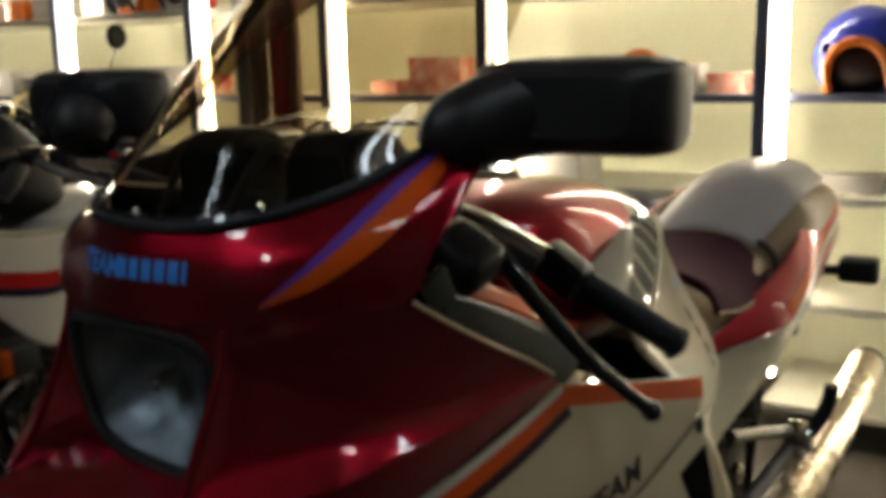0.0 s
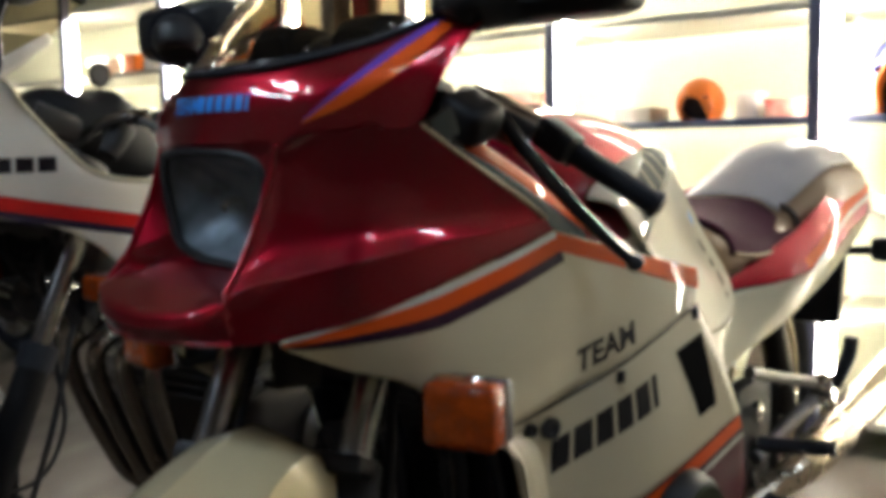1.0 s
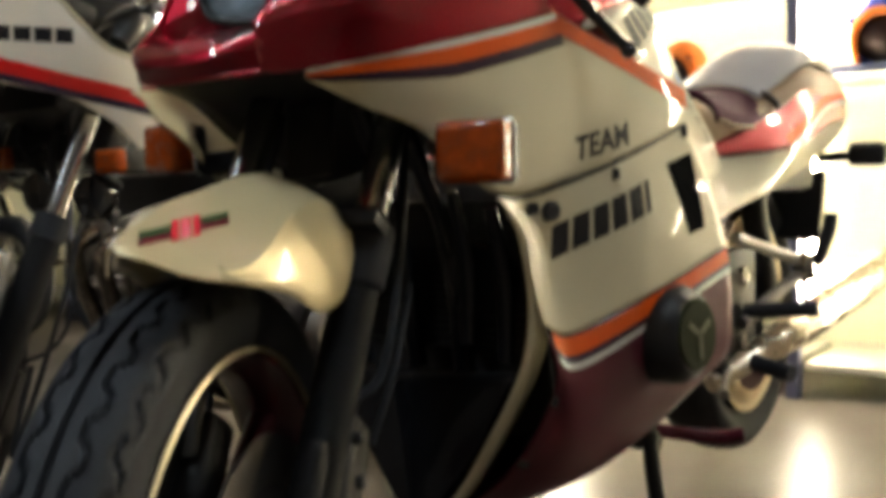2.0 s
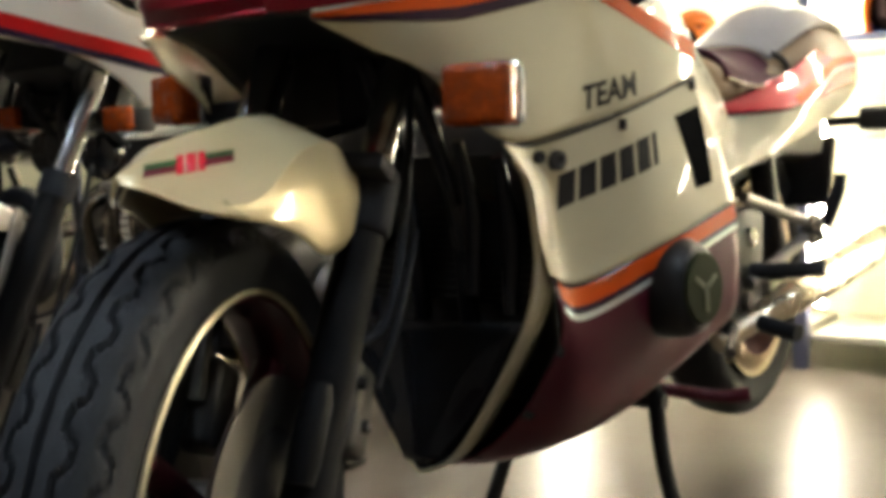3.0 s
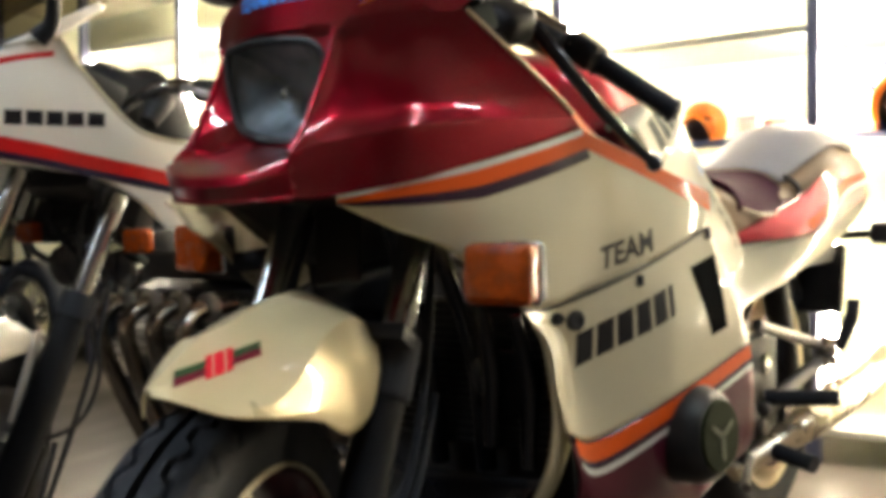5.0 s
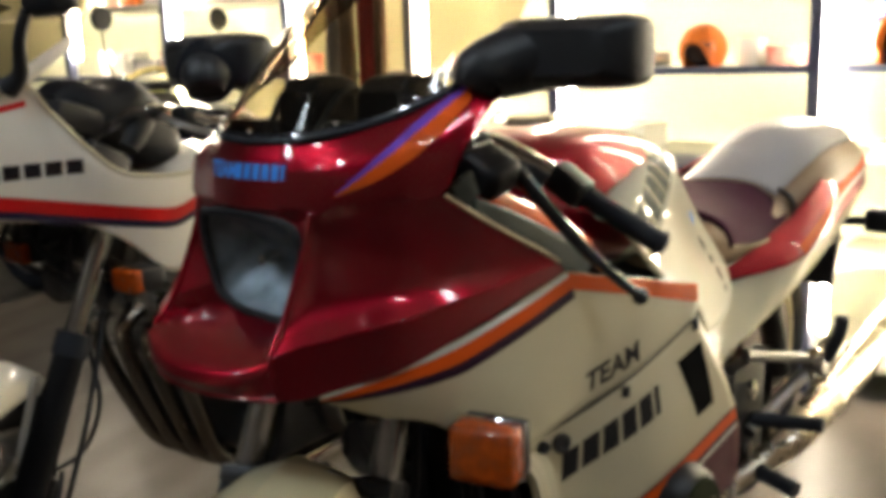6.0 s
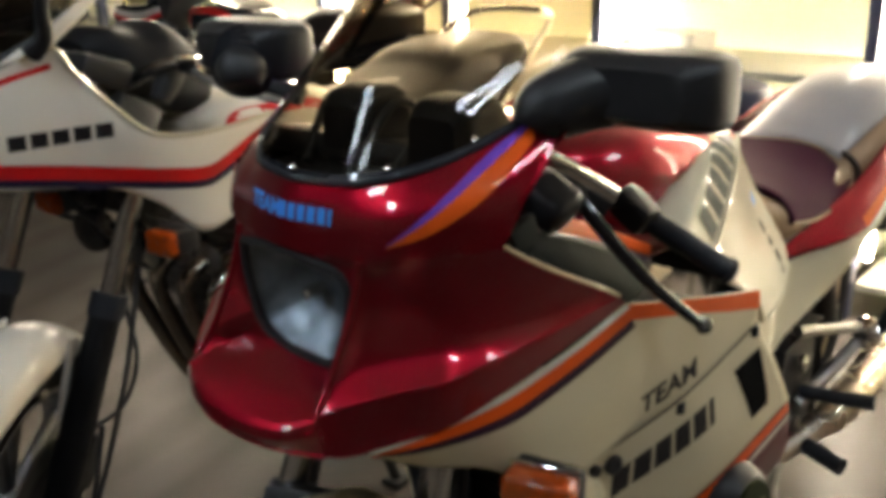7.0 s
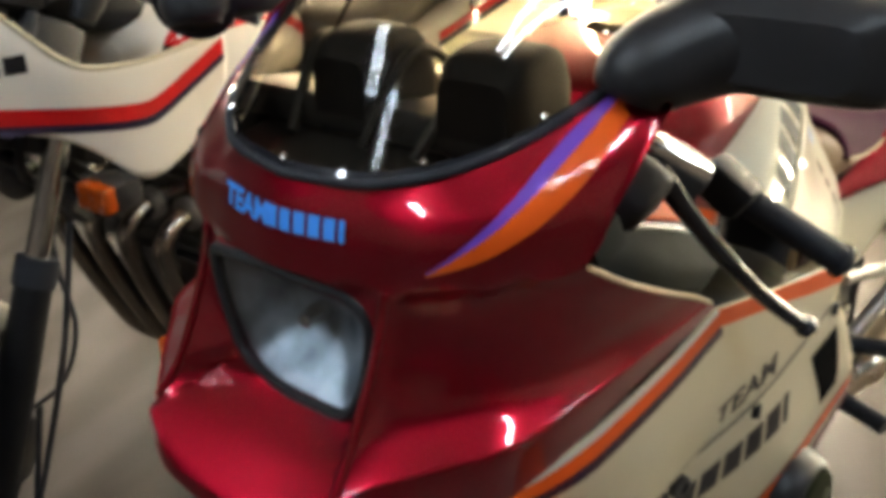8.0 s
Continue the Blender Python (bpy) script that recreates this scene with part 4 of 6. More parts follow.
guard = part("front_mudguard", bm, PEARL, moto, "pearl white front mudguard with a striped decal", angle=22, thick=0.002)
guard_tree = tree_of(fender)
way = Vector((-0.636, -0.771, -0.021))
d0, d1 = Vector((0.381, 0.145, 0.653)), Vector((0.325, 0.191, 0.668))
run = (d1 - d0)
lift_up = Vector((-0.10, -0.12, 0.99))
GREEN = material("green_decal", (0.02, 0.07, 0.025), 0.4, 0, 0.5)
DARK_RED = material("dark_red_decal", (0.12, 0.008, 0.02), 0.4, 0, 0.5)
BRIGHT_RED = material("bright_red_decal", (0.62, 0.02, 0.035), 0.4, 0, 0.5)
for name, mat, spans, hh in (("decal_bar", GREEN, [(0.0, 0.36), (0.64, 1.0)], (0.0055, 0.011)), ("decal_bar", DARK_RED, [(0.0, 0.36), (0.64, 1.0)], (0.0, 0.0055)), ("decal_emblem", BRIGHT_RED, [(0.34, 0.42), (0.44, 0.56), (0.58, 0.66)], (-0.003, 0.014))):
    for a, b in spans:
        bm = bmesh.new()
        add_grid(bm, [[Vector((a + (b - a) * i / 4, hh[0] + (hh[1] - hh[0]) * j / 3, 0)) for i in range(5)] for j in range(4)])
        for v in bm.verts:
            p = d0 + run * v.co.x + lift_up * v.co.y
            hit = guard_tree.ray_cast(p - way * 0.15, way)
            v.co = (hit[0] if hit[0] is not None else p) - way * 0.003
        part(name, bm, mat, guard)

# handlebars
for side in (1, -1):
    def at(x, y, z):
        return Vector((x, MIRROR_Y + side * (y - MIRROR_Y), z))
    bar = part("handlebar", tube([at(-0.10, 0.10, 1.015), at(-0.115, 0.17, 1.012), at(-0.135, 0.22, 0.985), at(-0.193, 0.305, 0.913)], 0.011, 12), BLACK_GLOSS, moto, "black handlebar")
    a, b = at(-0.150, 0.242, 0.966), at(-0.196, 0.312, 0.910)
    part("grip", tube([a, a.lerp(b, 0.04), a.lerp(b, 0.06), b], [0.017, 0.017, 0.0130, 0.0135], 16, 12), RUBBER, bar, "black rubber grip")
    part("bar_end", lathe([(0.0, 0.0), (0.015, 0.0), (0.016, 0.005), (0.010, 0.010), (0, 0.010)], aim(b, b - a), 16), BLACK, bar)
    part("switch_block", box((0.032, 0.046, 0.034), Matrix.Translation(at(-0.140, 0.230, 0.978)) @ Matrix.Rotation(radians(-34 * side), 4, "X"), 0.008, 2), BLACK, bar, "black switch block")
    part("lever_clamp", tube([at(-0.078, 0.163, 1.030), at(-0.090, 0.185, 1.018), at(-0.112, 0.222, 0.994)], [0.011, 0.0125, 0.0115], 12, 8), CHROME, bar, "silver lever clamp")
    part("lever_body", box((0.050, 0.055, 0.042), Matrix.Translation(at(-0.045, 0.185, 1.003)) @ Matrix.Rotation(radians(-30 * side), 4, "X") @ Matrix.Rotation(radians(18), 4, "Y"), 0.014, 3), BLACK, bar, "black lever body")
    part("perch", tube([at(-0.105, 0.135, 1.020), at(-0.095, 0.175, 1.008), at(-0.110, 0.215, 0.982)], [0.020, 0.024, 0.018], 10, 6), BLACK, bar)
    bm = bmesh.new()
    add_tube(bm, [at(-0.080, 0.195, 1.005), at(-0.085, 0.225, 0.968), at(-0.125, 0.262, 0.905), at(-0.165, 0.288, 0.862), at(-0.180, 0.297, 0.850)], [0.010, 0.0085, 0.0075, 0.007, 0.0065], 10, 20)
    bmesh.ops.create_uvsphere(bm, u_segments=12, v_segments=8, radius=0.0105, matrix=Matrix.Translation(at(-0.182, 0.298, 0.847)))
    part("lever", bm, BLACK_GLOSS, bar, "black ball-ended lever")
    part("cable", tube([at(-0.10, 0.17, 1.02), at(-0.04, 0.13, 1.00), at(-0.01, 0.10, 0.93), at(-0.06, 0.08, 0.86)], 0.005, 8), RUBBER, bar)
part("top_yoke", box((0.06, 0.26, 0.025), pose(-0.12, 0.005, 0.985, 0, -27, 0), 0.008, 2), ALLOY, moto, "alloy top yoke")

# fuel tank: maroon front, cream rear
TANK = [(-0.235, 0.005, 0.060, 0.90, 0.985), (-0.26, 0.005, 0.105, 0.86, 1.008), (-0.34, 0.005, 0.145, 0.82, 1.022), (-0.46, 0.005, 0.158, 0.80, 1.020), (-0.58, 0.005, 0.150, 0.79, 1.000), (-0.68, 0.005, 0.125, 0.79, 0.965), (-0.745, 0.005, 0.100, 0.79, 0.915), (-0.765, 0.005, 0.070, 0.80, 0.88)]
bm = ellipsoid_sections(TANK, 40, 3.2, 60)
bm.faces.ensure_lookup_table()
for f in bm.faces:
    c = f.calc_center_median()
    f.material_index = 0 if c.x + 0.375 * (c.z - 0.88) > -0.470 else 1
part("fuel_tank", bm, [MAROON, CREAM], moto, "maroon and cream fuel tank", angle=60)
part("filler_cap", lathe([(0.0, 0.012), (0.035, 0.012), (0.042, 0.006), (0.045, 0.0)], pose(-0.42, 0.005, 1.020, 0, 2, 0), 24), CHROME, moto, "chrome filler cap")

BRONZE_INK = material("grey_green_ink", (0.035, 0.042, 0.030), 0.6, spec=0.1)

# knee panel and side covers
KNEE = [[(-0.350, 0.221, 0.850), (-0.430, 0.205, 0.895), (-0.530, 0.175, 0.938), (-0.605, 0.142, 0.957)],
        [(-0.400, 0.224, 0.815), (-0.500, 0.205, 0.850), (-0.585, 0.172, 0.885), (-0.640, 0.150, 0.905)],
        [(-0.470, 0.226, 0.775), (-0.560, 0.208, 0.800), (-0.630, 0.180, 0.830), (-0.676, 0.165, 0.845)],
        [(-0.530, 0.228, 0.735), (-0.610, 0.217, 0.748), (-0.670, 0.202, 0.765), (-0.716, 0.190, 0.775)],
        [(-0.550, 0.230, 0.700), (-0.620, 0.224, 0.698), (-0.680, 0.214, 0.705), (-0.726, 0.202, 0.728)]]
knee = sheet(KNEE, 20, 24)
both("knee_panel", knee, CREAM, "cream knee panel with small badges", 0.006)
TANK_PANEL = [[(-0.330, 0.160, 0.905), (-0.405, 0.140, 0.940), (-0.495, 0.112, 0.972), (-0.578, 0.090, 0.978)],
              [(-0.306, 0.209, 0.900), (-0.388, 0.190, 0.932), (-0.486, 0.162, 0.960), (-0.573, 0.129, 0.971)],
              [(-0.318, 0.220, 0.882), (-0.400, 0.200, 0.918), (-0.500, 0.172, 0.952), (-0.585, 0.137, 0.966)],
              [(-0.352, 0.225, 0.846), (-0.432, 0.209, 0.892), (-0.532, 0.179, 0.935), (-0.607, 0.146, 0.954)]]
tank_panel = sheet(TANK_PANEL, 24, 18)
both("tank_panel", tank_panel, CREAM, "cream tank side panel with dark lettering", 0.005)
part("panel_edge", tube([p + Vector((0, 0.002, 0.001)) for p in tank_panel[18]], 0.0045, 8, 0), CREAM, moto)
panel_tree = tree_of(tank_panel)
part("lettering", lay(bars([(0.0, 0.030), (0.040, 0.070), (0.080, 0.108), (0.118, 0.146), (0.156, 0.184), (0.194, 0.206)], 0.046, 0.15), (-0.372, 0.222, 0.872), (-0.885, -0.26, 0.385), (0.62, -0.30, 0.72), panel_tree, (0, -0.8, -0.6), 0.004), BRONZE_INK, moto, "dark brand lettering as plain bars")
part("badge", lay(bars([(0.0, 0.012)], 0.012), (-0.590, 0.16, 0.957), (-0.885, -0.26, 0.385), (0.62, -0.30, 0.72), panel_tree, (0, -0.8, -0.6), 0.004), ORANGE, moto, "small orange badge")
def other_side(grid):
    """Mirrors the rear end, which stands a little over to the left."""
    return [[Vector((p.x, 2 * (MIRROR_Y + 0.10 * min(1.0, max(0.0, (-0.6 - p.x) / 0.5))) - p.y, p.z)) for p in row] for row in grid]


def shorter(rows):
    """Draws the rear end in behind the pillion seat."""
    return [[(x if x > -1.2 else -1.2 + (x + 1.2) * 0.72, *rest) for x, *rest in row] for row in rows]


SIDE = [[(-0.470, 0.205, 0.740), (-0.600, 0.212, 0.712), (-0.725, 0.197, 0.732), (-0.897, 0.264, 0.750), (-1.140, 0.266, 0.796), (-1.450, 0.245, 0.826), (-1.710, 0.165, 0.842)],
        [(-0.500, 0.215, 0.660), (-0.605, 0.217, 0.652), (-0.695, 0.212, 0.685), (-0.875, 0.258, 0.714), (-1.130, 0.262, 0.768), (-1.450, 0.240, 0.814), (-1.710, 0.160, 0.834)],
        [(-0.540, 0.222, 0.575), (-0.600, 0.222, 0.588), (-0.660, 0.226, 0.634), (-0.850, 0.246, 0.678), (-1.125, 0.250, 0.738), (-1.450, 0.232, 0.800), (-1.710, 0.155, 0.825)]]
side_cover = sheet(shorter(SIDE), 50, 16)
both("side_cover", side_cover, CREAM, "cream side cover", 0.004, far=other_side(side_cover))
knee_tree = tree_of(knee)
part("badge", lay(bars([(0.0, 0.024), (0.034, 0.050), (0.060, 0.086), (0.096, 0.108)], 0.012), (-0.618, 0.4, 0.826), (-0.50, 0, -0.86), (-0.86, 0, 0.50), knee_tree, (0, -1, 0), 0.005), BRONZE_INK, moto, "small dark lettering as plain bars")
part("badge", lay(bars([(0.0, 0.020)], 0.016), (-0.608, 0.4, 0.866), (-0.50, 0, -0.86), (-0.86, 0, 0.50), knee_tree, (0, -1, 0), 0.005), BLUE, moto, "small blue badge")

# seat
rider = part("rider_seat", ellipsoid_sections([(-0.66, 0.09, 0.05, 0.79, 0.845), (-0.71, 0.09, 0.10, 0.745, 0.846), (-0.80, 0.09, 0.116, 0.742, 0.836), (-0.90, 0.09, 0.122, 0.755, 0.840), (-0.98, 0.095, 0.120, 0.77, 0.856), (-1.02, 0.10, 0.11, 0.78, 0.858)], 40, 2.3, 40), TAN, moto, "tan rider seat with a plum insert")
INSERT = [[(-0.700, 0.000, 0.852), (-0.80, 0.000, 0.844), (-0.88, 0.000, 0.848), (-0.950, 0.005, 0.866)],
          [(-0.700, 0.090, 0.860), (-0.80, 0.090, 0.850), (-0.88, 0.092, 0.853), (-0.955, 0.095, 0.870)],
          [(-0.718, 0.150, 0.848), (-0.80, 0.152, 0.838), (-0.885, 0.156, 0.841), (-0.960, 0.155, 0.862)],
          [(-0.734, 0.180, 0.828), (-0.80, 0.192, 0.814), (-0.890, 0.198, 0.814), (-0.968, 0.190, 0.834)],
          [(-0.728, 0.199, 0.797), (-0.80, 0.211, 0.788), (-0.890, 0.217, 0.792), (-0.968, 0.214, 0.812)]]
insert = sheet(INSERT, 18, 24)
bm = bmesh.new()
add_grid(bm, insert)
part("seat_insert", bm, PLUM_VINYL, rider, "plum vinyl insert", thick=0.010)
part("seat_piping", tube([p + Vector((0, 0.003, 0.0)) for p in insert[24]] + [insert[k][18] + Vector((-0.002, 0, 0.003)) for k in range(23, -1, -1)], 0.0035, 8, 0), TAN, rider, "tan piping")
part("seat_strap", tube([(-0.985, 0.222, 0.800), (-0.985, 0.221, 0.830), (-0.982, 0.208, 0.850), (-0.978, 0.192, 0.860)], 0.0055, 8, 20), BROWN_VINYL, rider, "brown seat strap")
pillion = part("pillion_seat", ellipsoid_sections(shorter([[(-0.96, 0.10, 0.10, 0.775, 0.852), (-1.03, 0.12, 0.116, 0.775, 0.895), (-1.12, 0.137, 0.122, 0.785, 0.935), (-1.25, 0.14, 0.120, 0.80, 0.940), (-1.40, 0.135, 0.112, 0.83, 0.932), (-1.50, 0.13, 0.09, 0.85, 0.915), (-1.54, 0.13, 0.06, 0.86, 0.90)]])[0], 40, 2.4, 50), TAN, moto, "tan pillion seat with a grey-beige top")
TOP = [[(-0.957, 0.000, 0.850), (-1.03, 0.018, 0.885), (-1.10, 0.034, 0.916), (-1.20, 0.040, 0.925), (-1.34, 0.050, 0.920), (-1.48, 0.060, 0.905)],
       [(-0.957, 0.045, 0.868), (-1.03, 0.062, 0.916), (-1.10, 0.074, 0.951), (-1.20, 0.080, 0.957), (-1.34, 0.085, 0.950), (-1.48, 0.085, 0.930)],
       [(-0.960, 0.105, 0.876), (-1.03, 0.125, 0.926), (-1.10, 0.135, 0.963), (-1.20, 0.140, 0.968), (-1.34, 0.140, 0.960), (-1.48, 0.130, 0.940)],
       [(-0.966, 0.160, 0.866), (-1.03, 0.185, 0.912), (-1.10, 0.200, 0.950), (-1.20, 0.200, 0.957), (-1.34, 0.195, 0.950), (-1.48, 0.175, 0.930)],
       [(-0.974, 0.190, 0.848), (-1.03, 0.214, 0.884), (-1.11, 0.235, 0.920), (-1.20, 0.240, 0.928), (-1.34, 0.230, 0.923), (-1.48, 0.200, 0.905)]]
pad = sheet(shorter(TOP), 36, 28)
bm = bmesh.new()
add_grid(bm, pad)
part("seat_pad", bm, GREY_VINYL, pillion, "grey-beige vinyl pad", thick=0.012)
for k in (9, 16, 23, 30):
    part("seam", tube([pad[v][k] + Vector((0, 0, 0.0052)) for v in range(1, 28)], 0.0012, 6, 0), GREY_VINYL, pillion)

# tail
TAIL = [[(-0.717, 0.188, 0.752), (-0.930, 0.228, 0.816), (-1.100, 0.244, 0.878), (-1.400, 0.230, 0.905), (-1.620, 0.175, 0.905), (-1.69, 0.090, 0.900)],
        [(-0.717, 0.192, 0.746), (-0.920, 0.255, 0.785), (-1.110, 0.264, 0.842), (-1.420, 0.245, 0.875), (-1.660, 0.180, 0.880), (-1.72, 0.090, 0.878)],
        [(-0.722, 0.196, 0.738), (-0.897, 0.268, 0.754), (-1.140, 0.270, 0.800), (-1.450, 0.250, 0.830), (-1.680, 0.175, 0.840), (-1.73, 0.090, 0.842)]]
tail = sheet(shorter(TAIL), 50, 14)
both("tail_cowl", tail, MAROON, "maroon tail cowl with an orange stripe", 0.004, far=other_side(tail))
tail_tree = tree_of(tail)
for name, mat, z0, z1 in (("orange_stripe", ORANGE, -0.006, 0.010), ("cream_stripe", SILVER_LINE, -0.016, -0.008)):
    rows = []
    for k in range(4):
        row = []
        for q in spline([(-0.900, 0, 0.763), (-1.000, 0, 0.800), (-1.130, 0, 0.846), (-1.330, 0, 0.872), (-1.510, 0, 0.880)], 30):
            z = q.z + z0 + (z1 - z0) * k / 3
            hit = tail_tree.ray_cast(Vector((q.x, 0.5, z)), Vector((0, -1, 0)))
            row.append((hit[0] if hit[0] is not None else Vector((q.x, 0.268, z))) + Vector((0, 0.004, 0)))
        rows.append(row)
    for g in (rows, other_side(rows)):
        bm = bmesh.new()
        add_grid(bm, g)
        part(name, bm, mat, moto)
part("rear_mudguard", box((0.03, 0.19, 0.17), pose(-1.55, 0.06, 0.635, 0, -15, 0), 0.012, 2), BLACK, moto, "black rear mudguard flap")

# engine, stand, rear end
part("engine", ellipsoid_sections([(-0.24, 0.005, 0.15, 0.36, 0.66), (-0.32, 0.005, 0.21, 0.32, 0.74), (-0.50, 0.005, 0.22, 0.32, 0.72), (-0.68, 0.005, 0.18, 0.34, 0.66), (-0.74, 0.005, 0.13, 0.38, 0.60)], 28, 4.5, 20), ENGINE, moto, "black four-cylinder engine")
cover = part("crash_guard", lathe([(0.0, -0.07), (0.062, -0.07), (0.066, -0.05), (0.069, -0.02), (0.067, 0.006), (0.061, 0.020), (0.052, 0.028), (0.0, 0.029)], aim((-0.390, 0.268, 0.490), (0.12, 1, 0.06)), 40), BLACK, moto, "black engine end cover through the belly pan")
OLIVE = material("olive_cap", (0.022, 0.025, 0.013), 0.85, 0.0, 0.0, 0.3, 120, spec=0.03)
OLIVE_MARK = material("olive_mark", (0.085, 0.09, 0.05), 0.8, 0.0, 0, 0.3, 120)
cap = aim((-0.390, 0.268, 0.490), (0.12, 1, 0.06))
part("cap", lathe([(0.050, 0.026), (0.047, 0.033), (0.0, 0.034)], cap, 32), OLIVE, cover, "olive metal cap")
for k in range(3):
    part("cross_bar", box((0.030, 0.007, 0.002), cap @ Matrix.Rotation(radians(120 * k + 30), 4, "Z") @ Matrix.Translation((0.017, 0, 0.0345)), 0.001, 1), OLIVE_MARK, cover)
for s in (1, -1):
    part("stand_leg", tube([(-0.62, s * 0.12, 0.30), (-0.60, s * 0.15, 0.16), (-0.595, s * 0.20, 0.012)], 0.014, 10), BLACK, moto, "black centre stand leg")
    part("stand_foot", box((0.09, 0.045, 0.012), Matrix.Translation((-0.60, s * 0.205, 0.007)), 0.004), BLACK, moto)
part("stand_tread", tube([(-0.62, 0.12, 0.29), (-0.70, 0.20, 0.27), (-0.72, 0.245, 0.275)], 0.012, 10), MAROON_LOW, moto)
part("stand_bar", tube([(-0.62, -0.13, 0.27), (-0.62, 0.14, 0.27)], 0.016, 10, 2), BLACK, moto)
REAR = Matrix.Translation((-1.32, 0.0, 0.405))
RIM_GOLD = material("pale_rim", (0.52, 0.42, 0.28), 0.3, 0.6, 0.3, 0.2, 80)
wheel("rear_wheel", moto, REAR, 0.318, 0.140, 0.222, RIM_GOLD, 3, (-1,), 0.13, "rear wheel lifted off the floor")
part("hub_face", lathe([(0.0, 0.0), (0.17, 0.0), (0.18, 0.008), (0.12, 0.014), (0.0, 0.016)], aim((-1.32, 0.058, 0.405), (0, 1, 0)), 40), WHEEL_RED, moto, "maroon wheel face")
for s in (1, -1):
    part("swing_arm", box((0.66, 0.03, 0.055), pose(-1.02, s * 0.105, 0.41, 0, -1, 0), 0.008, 2), BLACK_GLOSS, moto, "swing arm")
    silencer = part("silencer", tube([(-0.72, s * 0.19, 0.355), (-0.82, s * 0.235, 0.395), (-0.92, s * 0.268, 0.425), (-1.20, s * 0.283, 0.460), (-1.58, s * 0.288, 0.492)], [0.016, 0.022, 0.034, 0.038, 0.037], 24, 24), SATIN, moto, "chrome silencer")
    part("end_cap", lathe([(0.039, 0.0), (0.039, 0.012), (0.030, 0.018), (0.016, 0.018), (0.014, 0.004), (0, 0.004)], aim((-1.58, s * 0.288, 0.492), (-0.38, 0.005, 0.032)), 24), BLACK, silencer)
    part("shock", tube([(-1.25, s * 0.12, 0.42), (-1.08, s * 0.135, 0.70)], 0.026, 14, 4), BLACK, moto, "black shock absorber")
    part("peg", tube([(-0.815, s * 0.215, 0.470), (-0.830, s * 0.335, 0.478)], 0.0135, 12, 4), RUBBER, moto, "black rubber footpeg")
    hanger = part("peg_hanger", lathe([(0.0, -0.02), (0.026, -0.02), (0.030, 0.0), (0.024, 0.018), (0.0, 0.020)], aim((-0.985, s * 0.275, 0.535), (0, s, 0.1)), 20), CHROME, moto, "polished pillion peg hanger")
    part("rod", tube([(-0.985, s * 0.265, 0.545), (-0.77, s * 0.215, 0.600)], 0.010, 10, 2), ALLOY, hanger)
    part("rod", tube([(-0.985, s * 0.265, 0.525), (-0.80, s * 0.215, 0.450)], 0.012, 10, 2), ALLOY, hanger)
    part("pillion_peg", tube([(-0.990, s * 0.29, 0.545), (-0.975, s * 0.315, 0.600), (-0.972, s * 0.320, 0.635)], 0.012, 12, 6), RUBBER, hanger)
    part("gear_lever", tube([(-0.72, s * 0.22, 0.385), (-0.66, s * 0.235, 0.365), (-0.62, s * 0.25, 0.36)], 0.008, 8, 8), STEEL, moto)
    part("lever_rubber", tube([(-0.79, s * 0.24, 0.385), (-0.77, s * 0.31, 0.375)], 0.015, 12, 3), RUBBER, moto)
    for k, (bx, bz, br) in enumerate(((-0.86, 0.455, 0.014), (-0.80, 0.53, 0.018), (-0.79, 0.42, 0.016), (-0.84, 0.40, 0.012))):
        part("bolt", lathe([(0, 0), (br, 0), (br, 0.008), (br * 0.6, 0.012), (0, 0.012)], aim((bx, s * 0.215, bz), (0, s, 0)), 12), CHROME if k % 2 else STEEL, moto)
part("hanger_plate", box((0.20, 0.012, 0.22), Matrix.Translation((-0.82, 0.20, 0.47)), 0.02, 2), ENGINE, moto)
part("frame_rail", tube([(-0.70, 0.15, 0.70), (-0.90, 0.15, 0.66), (-1.30, 0.13, 0.70), (-1.55, 0.09, 0.76)], 0.015, 10), BLACK, moto)
part("under_seat", box((0.80, 0.28, 0.12), Matrix.Translation((-1.13, 0.005, 0.73)), 0.03, 2), BLACK, moto, "black inner guard")

# ---- the white motorcycle beside it ----
HEADER = material("heat_dulled_chrome", (0.30, 0.28, 0.25), 0.22, 1.0, 0, 0.3, 60, second=(0.20, 0.15, 0.10), big=10)


